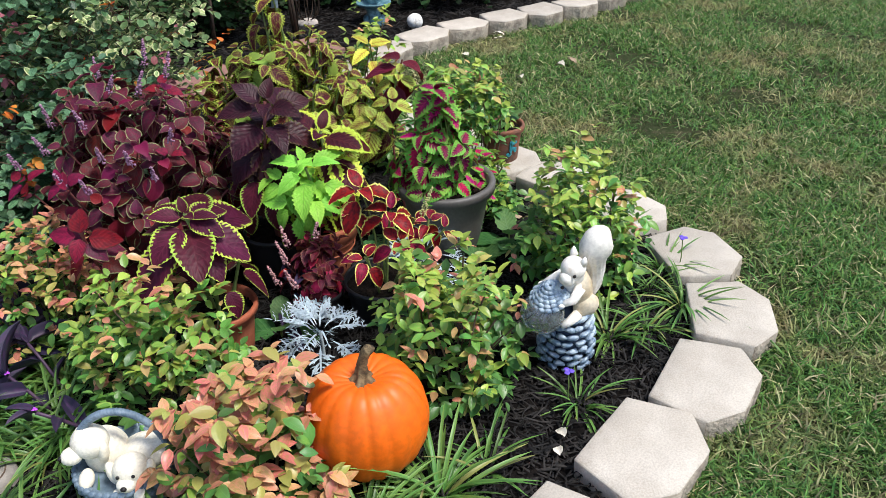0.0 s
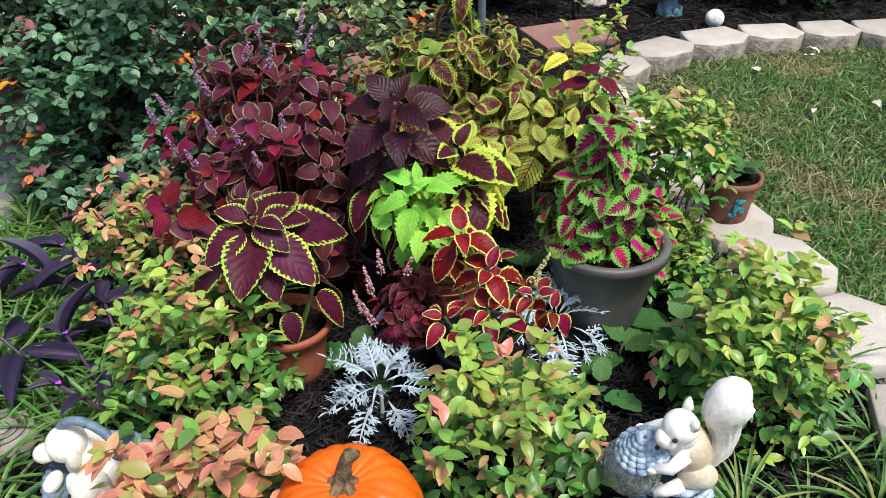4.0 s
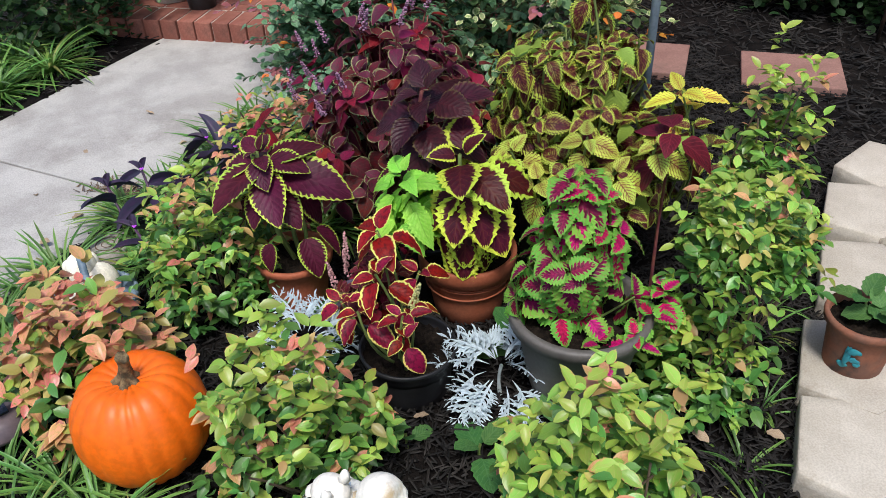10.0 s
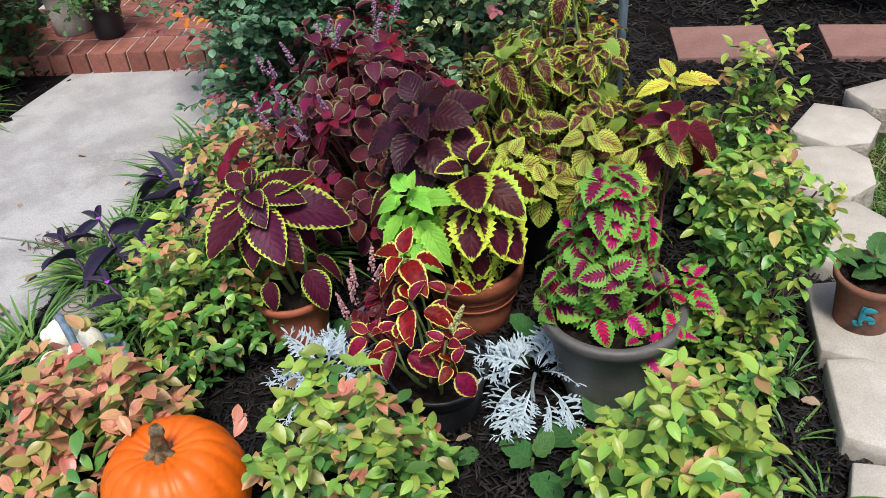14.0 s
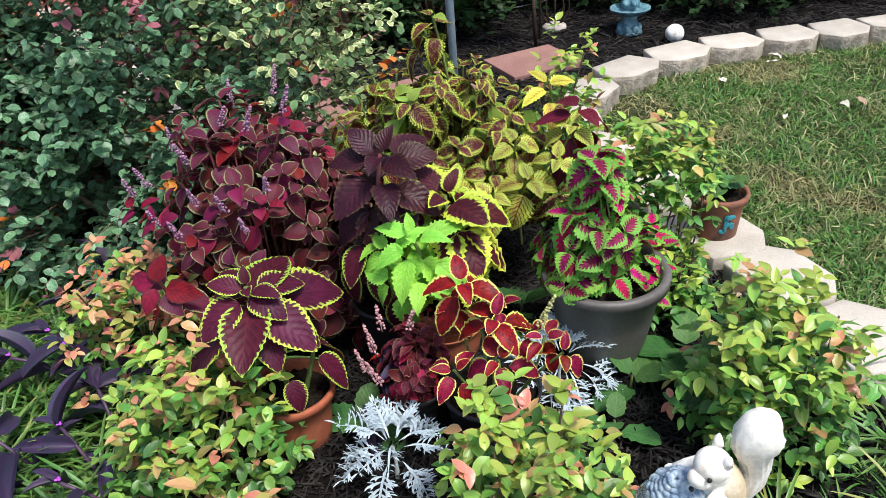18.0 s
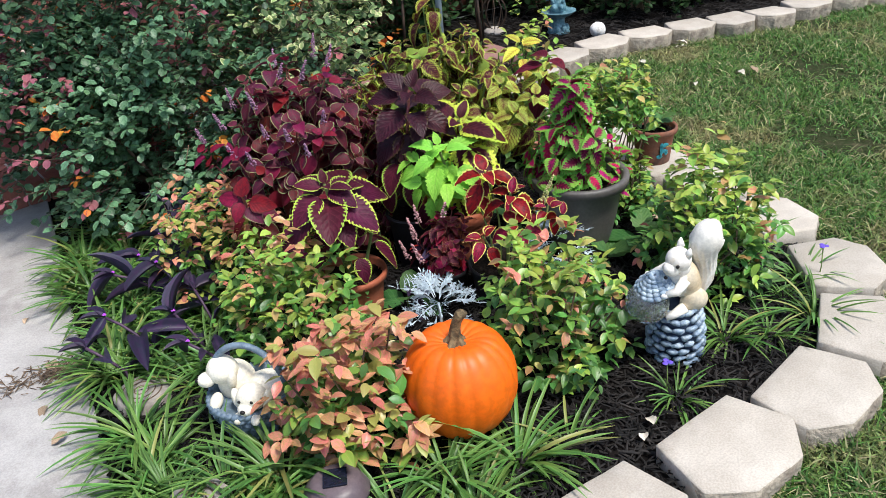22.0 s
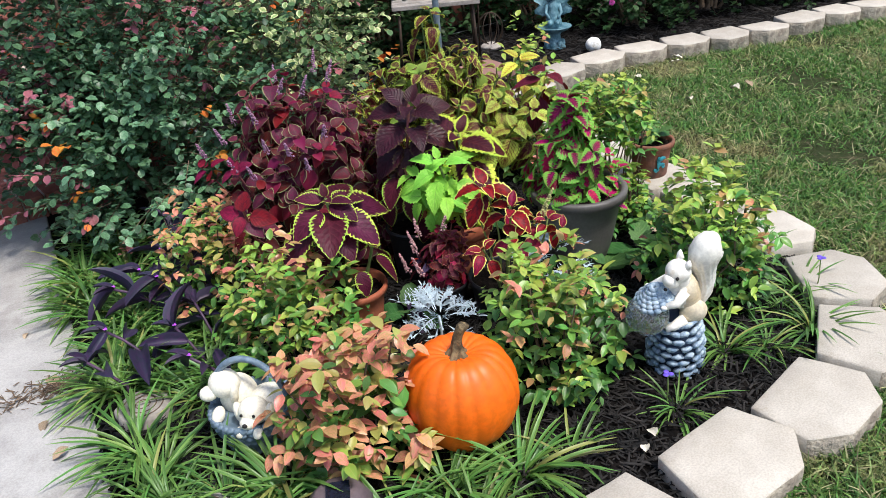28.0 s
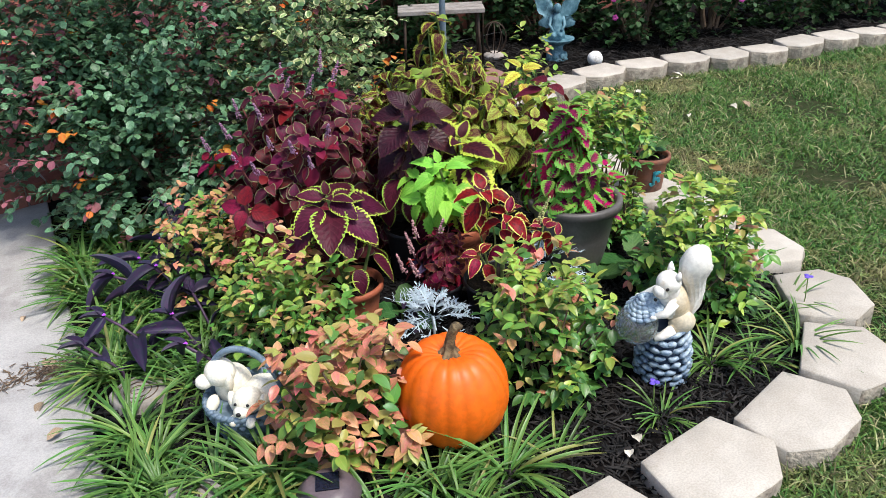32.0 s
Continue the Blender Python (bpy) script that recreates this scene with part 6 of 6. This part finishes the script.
# ---- dusty miller, silver and lacy
def lacy_leaf(seed):
    """A silver leaf cut into narrow forked lobes."""
    g = random.Random(seed)
    stalk, finger = leaf_geo(0.06, 4, 0.2, 0.4, cup=0.1, droop=0.55, half=1), leaf_geo(0.21, 3, 0.6, 0.35, cup=0.08, droop=0.25, half=1)
    vs, fs, us, n = [stalk[0]], [stalk[1]], [stalk[2]], len(stalk[0])
    def put(m):
        nonlocal n
        a = np.array([list(r) for r in m])
        vs.append((np.c_[finger[0], np.ones(len(finger[0]))] @ a.T)[:, :3])
        fs.append(finger[1] + n)
        us.append(finger[2])
        n += len(finger[0])
    for k in range(6):
        y = 0.30 + k * 0.125
        for s in (1, -1):
            az, ln = -s * g.uniform(42, 62), (0.36, 0.40, 0.38, 0.33, 0.27, 0.20)[k]
            m = leaf_pose((0, y - 0.13 * y * y, -0.55 * y * y), az, g.uniform(-15, 35), 1.0)
            put(m @ Matrix.Scale(ln, 4))
            for f, t in ((0.45, 38), (0.45, -38), (0.75, 30)):
                put(m @ leaf_pose((0, ln * f, 0), t, 6, ln * 0.5))
    put(leaf_pose((0, 0.86, -0.50), 0, -20, 0.26))
    return pydata("leaf", np.concatenate(vs), np.concatenate(fs), L_silver, np.concatenate(us))

M_silverstem = surface("silver_stem", (0.38, 0.44, 0.46), (0.46, 0.52, 0.54), 20, 0.8, 0.2, 0.001)
S_lacy = [lacy_leaf(k) for k in range(3)]
def dusty(loc, n, r, size, skew=(0, 0)):
    p = thing("dusty_miller", loc, "silver-grey dusty miller with lacy leaves", "plant", "dusty millers in the bed")
    for k in range(n):
        a = 360 * k / n * 2.4 + rnd.uniform(-20, 20)
        q = rnd.uniform(0.1, 1)
        c = (-math.sin(radians(a)) * r * q * 0.4 + skew[0], math.cos(radians(a)) * r * q * 0.4 + skew[1], 0.04 + 0.10 * (1 - q * 0.6))
        place("leaf", S_lacy[k % 3], p, leaf_pose(c, a, 62 - 75 * q + rnd.uniform(-15, 15), size * rnd.uniform(0.8, 1.15), rnd.uniform(-20, 20)))
    stems(p, [((0, 0, -0.02), (skew[0], skew[1], 0.11))], M_silverstem, 0.005)

dusty((-0.375, 1.835, 0.02), 17, 0.14, 0.118)
dusty((-0.07, 2.31, 0.02), 22, 0.16, 0.125)

# ---- broad green weeds by the pots
for i, (x, y, s) in enumerate([(0.115, 2.175, 0.11), (0.015, 2.01, 0.07), (-0.22, 2.42, 0.14), (0.12, 2.37, 0.15), (0.24, 2.55, 0.17), (-0.53, 1.95, 0.13), (0.27, 2.43, 0.14), (-0.30, 2.62, 0.14)]):
    p = thing("weed", (x, y, 0.02), "low broad-leaved green weed on the mulch", "plant", "weeds in the bed")
    rosette(p, (0, 0, 0.05), S_weed, s, 2, None, 40, 5, 0.75, 0.02, 0.01, 80)
    stems(p, [((0, 0, -0.01), (0, 0, 0.05))], M_stem, 0.004)

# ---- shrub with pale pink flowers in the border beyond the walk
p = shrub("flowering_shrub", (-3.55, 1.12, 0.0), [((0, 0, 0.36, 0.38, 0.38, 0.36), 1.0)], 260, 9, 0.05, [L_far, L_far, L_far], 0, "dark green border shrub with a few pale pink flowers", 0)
for k in range(9):
    a = rnd.uniform(-1.4, 1.2)
    bm = bmesh.new()
    for j in range(5):
        b = 2 * math.pi * j / 5
        ellipsoid(bm, (0.020 * math.cos(b), 0.020 * math.sin(b), 0), (0.017, 0.017, 0.004), (0, 0, 0), 0, 8, 5)
    o = part("flower", bm, M_palepink, p, "pale pink flower")
    o.matrix_basis = pose(0.44 * math.cos(a), 0.44 * math.sin(a), rnd.uniform(0.3, 0.66), rnd.uniform(0, 40), 40, 0)

# ---- things on the porch
pot("black_pot", (-3.44, 1.86, 0.128), 0.100, 0.078, 0.185, M_black, "black nursery pot of yellow flowers on the porch", 0.008, 0.03)
mum = shrub("yellow_mum", (-3.44, 1.86, 0.30), [((0, 0, 0.12, 0.15, 0.15, 0.11), 1.0)], 80, 8, 0.03, [L_nang, L_nang, L_nang], 0, "potted plant with bright yellow blooms on the porch", 0)
for k in range(30):
    a, q = rnd.uniform(0, 6.28), rnd.uniform(0.2, 1)
    bm = bmesh.new()
    ellipsoid(bm, (0, 0, 0), (0.02, 0.02, 0.012), (0, 0, 0), 0, 10, 6, 0.3, 60)
    o = part("flower", bm, M_yellow, mum, "yellow bloom")
    o.location = (0.17 * q * math.cos(a), 0.17 * q * math.sin(a), 0.26 - 0.08 * q)
pot("grey_pot", (-3.66, 1.70, 0.128), 0.12, 0.10, 0.26, M_mortar, "pale grey bucket-shaped pot on the porch", 0.01, 0.03)
pot("terracotta_pot", (-3.92, 1.42, 0.02), 0.17, 0.12, 0.34, M_terra_old, "tall weathered terracotta pot beside the porch", 0.012, 0.05)
bm = bmesh.new()
ellipsoid(bm, (0, 0, 0.11), (0.15, 0.15, 0.115), (0, 0, 0), 0, 40, 20)
for v in bm.verts:
    a = math.atan2(v.co.y, v.co.x)
    v.co.x *= 0.95 + 0.06 * abs(math.sin(a * 6))
    v.co.y *= 0.95 + 0.06 * abs(math.sin(a * 6))
tube(bm, [(0, 0, 0.21), (0.01, 0, 0.25), (0.02, 0.01, 0.27)], [0.02, 0.012, 0.012], 1, 10)
o = part("red_pumpkin", bm, [surface("red_orange_skin", (0.50, 0.07, 0.02), (0.58, 0.11, 0.03), 8, 0.3, 0.1, 0.002), M_stalk])
o.matrix_basis = pose(-4.75, 4.52, 0.128)
tagged(o, "glossy red-orange pumpkin standing on the porch", "pumpkin")

# ---- fallen petals and leaves
for i, (x, y, s, m) in enumerate([(0.654, 4.687, 0.075, 0), (0.382, 4.465, 0.07, 0), (0.221, 5.256, 0.08, 0), (0.30, 5.36, 0.08, 0), (0.73, 4.72, 0.07, 1), (0.36, 1.47, 0.05, 0), (0.34, 1.40, 0.045, 0),
                                  (0.55, 1.60, 0.04, 1), (0.30, 2.72, 0.05, 1), (0.36, 2.90, 0.05, 1), (-0.05, 2.05, 0.04, 1), (-1.55, 1.45, 0.06, 1), (-1.5, 1.2, 0.05, 1), (-1.35, 1.05, 0.05, 1), (-1.66, 1.40, 0.07, 1), (-1.28, 0.80, 0.05, 1), (-1.72, 1.02, 0.03, 1), (-1.95, 1.62, 0.035, 1), (-2.05, 1.20, 0.03, 1), (-1.45, 0.62, 0.035, 1), (-2.6, 2.1, 0.035, 1), (-2.3, 1.5, 0.04, 1), (0.02, 4.95, 0.06, 0)]):
    v, f, u = leaf_geo(0.6, 6, 0.6, 0.6, cup=rnd.uniform(0.1, 0.5), droop=rnd.uniform(-0.3, 0.4), ruffle=0.05)
    ob = new("fallen_leaf", pydata("fallen_leaf", v, f, M_dryleaf if m else M_litter, u))
    z = 0.035 if y > 4 else (0.05 if x > -1.2 else 0.024)
    ob.matrix_basis = leaf_pose((x, y, z), rnd.uniform(0, 360), 4, s, rnd.uniform(-15, 15))
    tagged(ob, "dry brown fallen leaf on the ground" if m else "pale dry fallen petal on the ground", "leaf", "fallen leaves")

# ---- tiny violet spiderwort flowers, soil and straw spilled on the walk's joint
for x, y, z in ((0.85, 2.33, 0.16), (0.38, 1.64, 0.12)):
    p = thing("spiderwort", (x, y, 0.02), "thin spiderwort stalk with one small violet flower", "flower")
    bm = bmesh.new()
    tube(bm, [(0, 0, -0.01), (0.004, 0.0, z * 0.5), (0.0, 0.004, z)], 0.002, 0, 6)
    part("stem", bm, M_stem, p)
    for j in range(3):
        bm = bmesh.new()
        b = 2 * math.pi * j / 3
        ellipsoid(bm, (0.009 * math.cos(b), 0.009 * math.sin(b), z), (0.009, 0.009, 0.002), (0, 0, 0), 0, 10, 5)
        part("petal", bm, M_lilac, p)
M_crumb = surface("dry_crumb", (0.07, 0.045, 0.03), (0.16, 0.11, 0.07), 30.0, 0.9, 0.3, 0.002, vary=0.5)
g = np.random.default_rng(77)
m = 420
sp = g.normal(0, 1, (m, 2))
ctr = on_walk(2.09, -0.12)
px = ctr.x + WALK_N.x * sp[:, 0] * 0.10 + WALK_D.x * sp[:, 1] * 0.035
py = ctr.y + WALK_N.y * sp[:, 0] * 0.10 + WALK_D.y * sp[:, 1] * 0.035
mt = poses(np.c_[px, py, 0.021 + g.uniform(0, 0.008, m)], g.uniform(0, 360, m), g.uniform(-20, 20, m), np.ones(m), g.uniform(-35, 35, m))
mt[:, :3, :3] *= (np.c_[g.uniform(0.05, 0.2, m), g.uniform(0.5, 1.8, m), g.uniform(0.06, 0.15, m)] * 0.03)[:, None, :]
tagged(cloud("spilled_straw", CHIP, M_crumb, mt, None), "dry straw and crumbs spilled over the walk joint", "litter", kind="stuff")
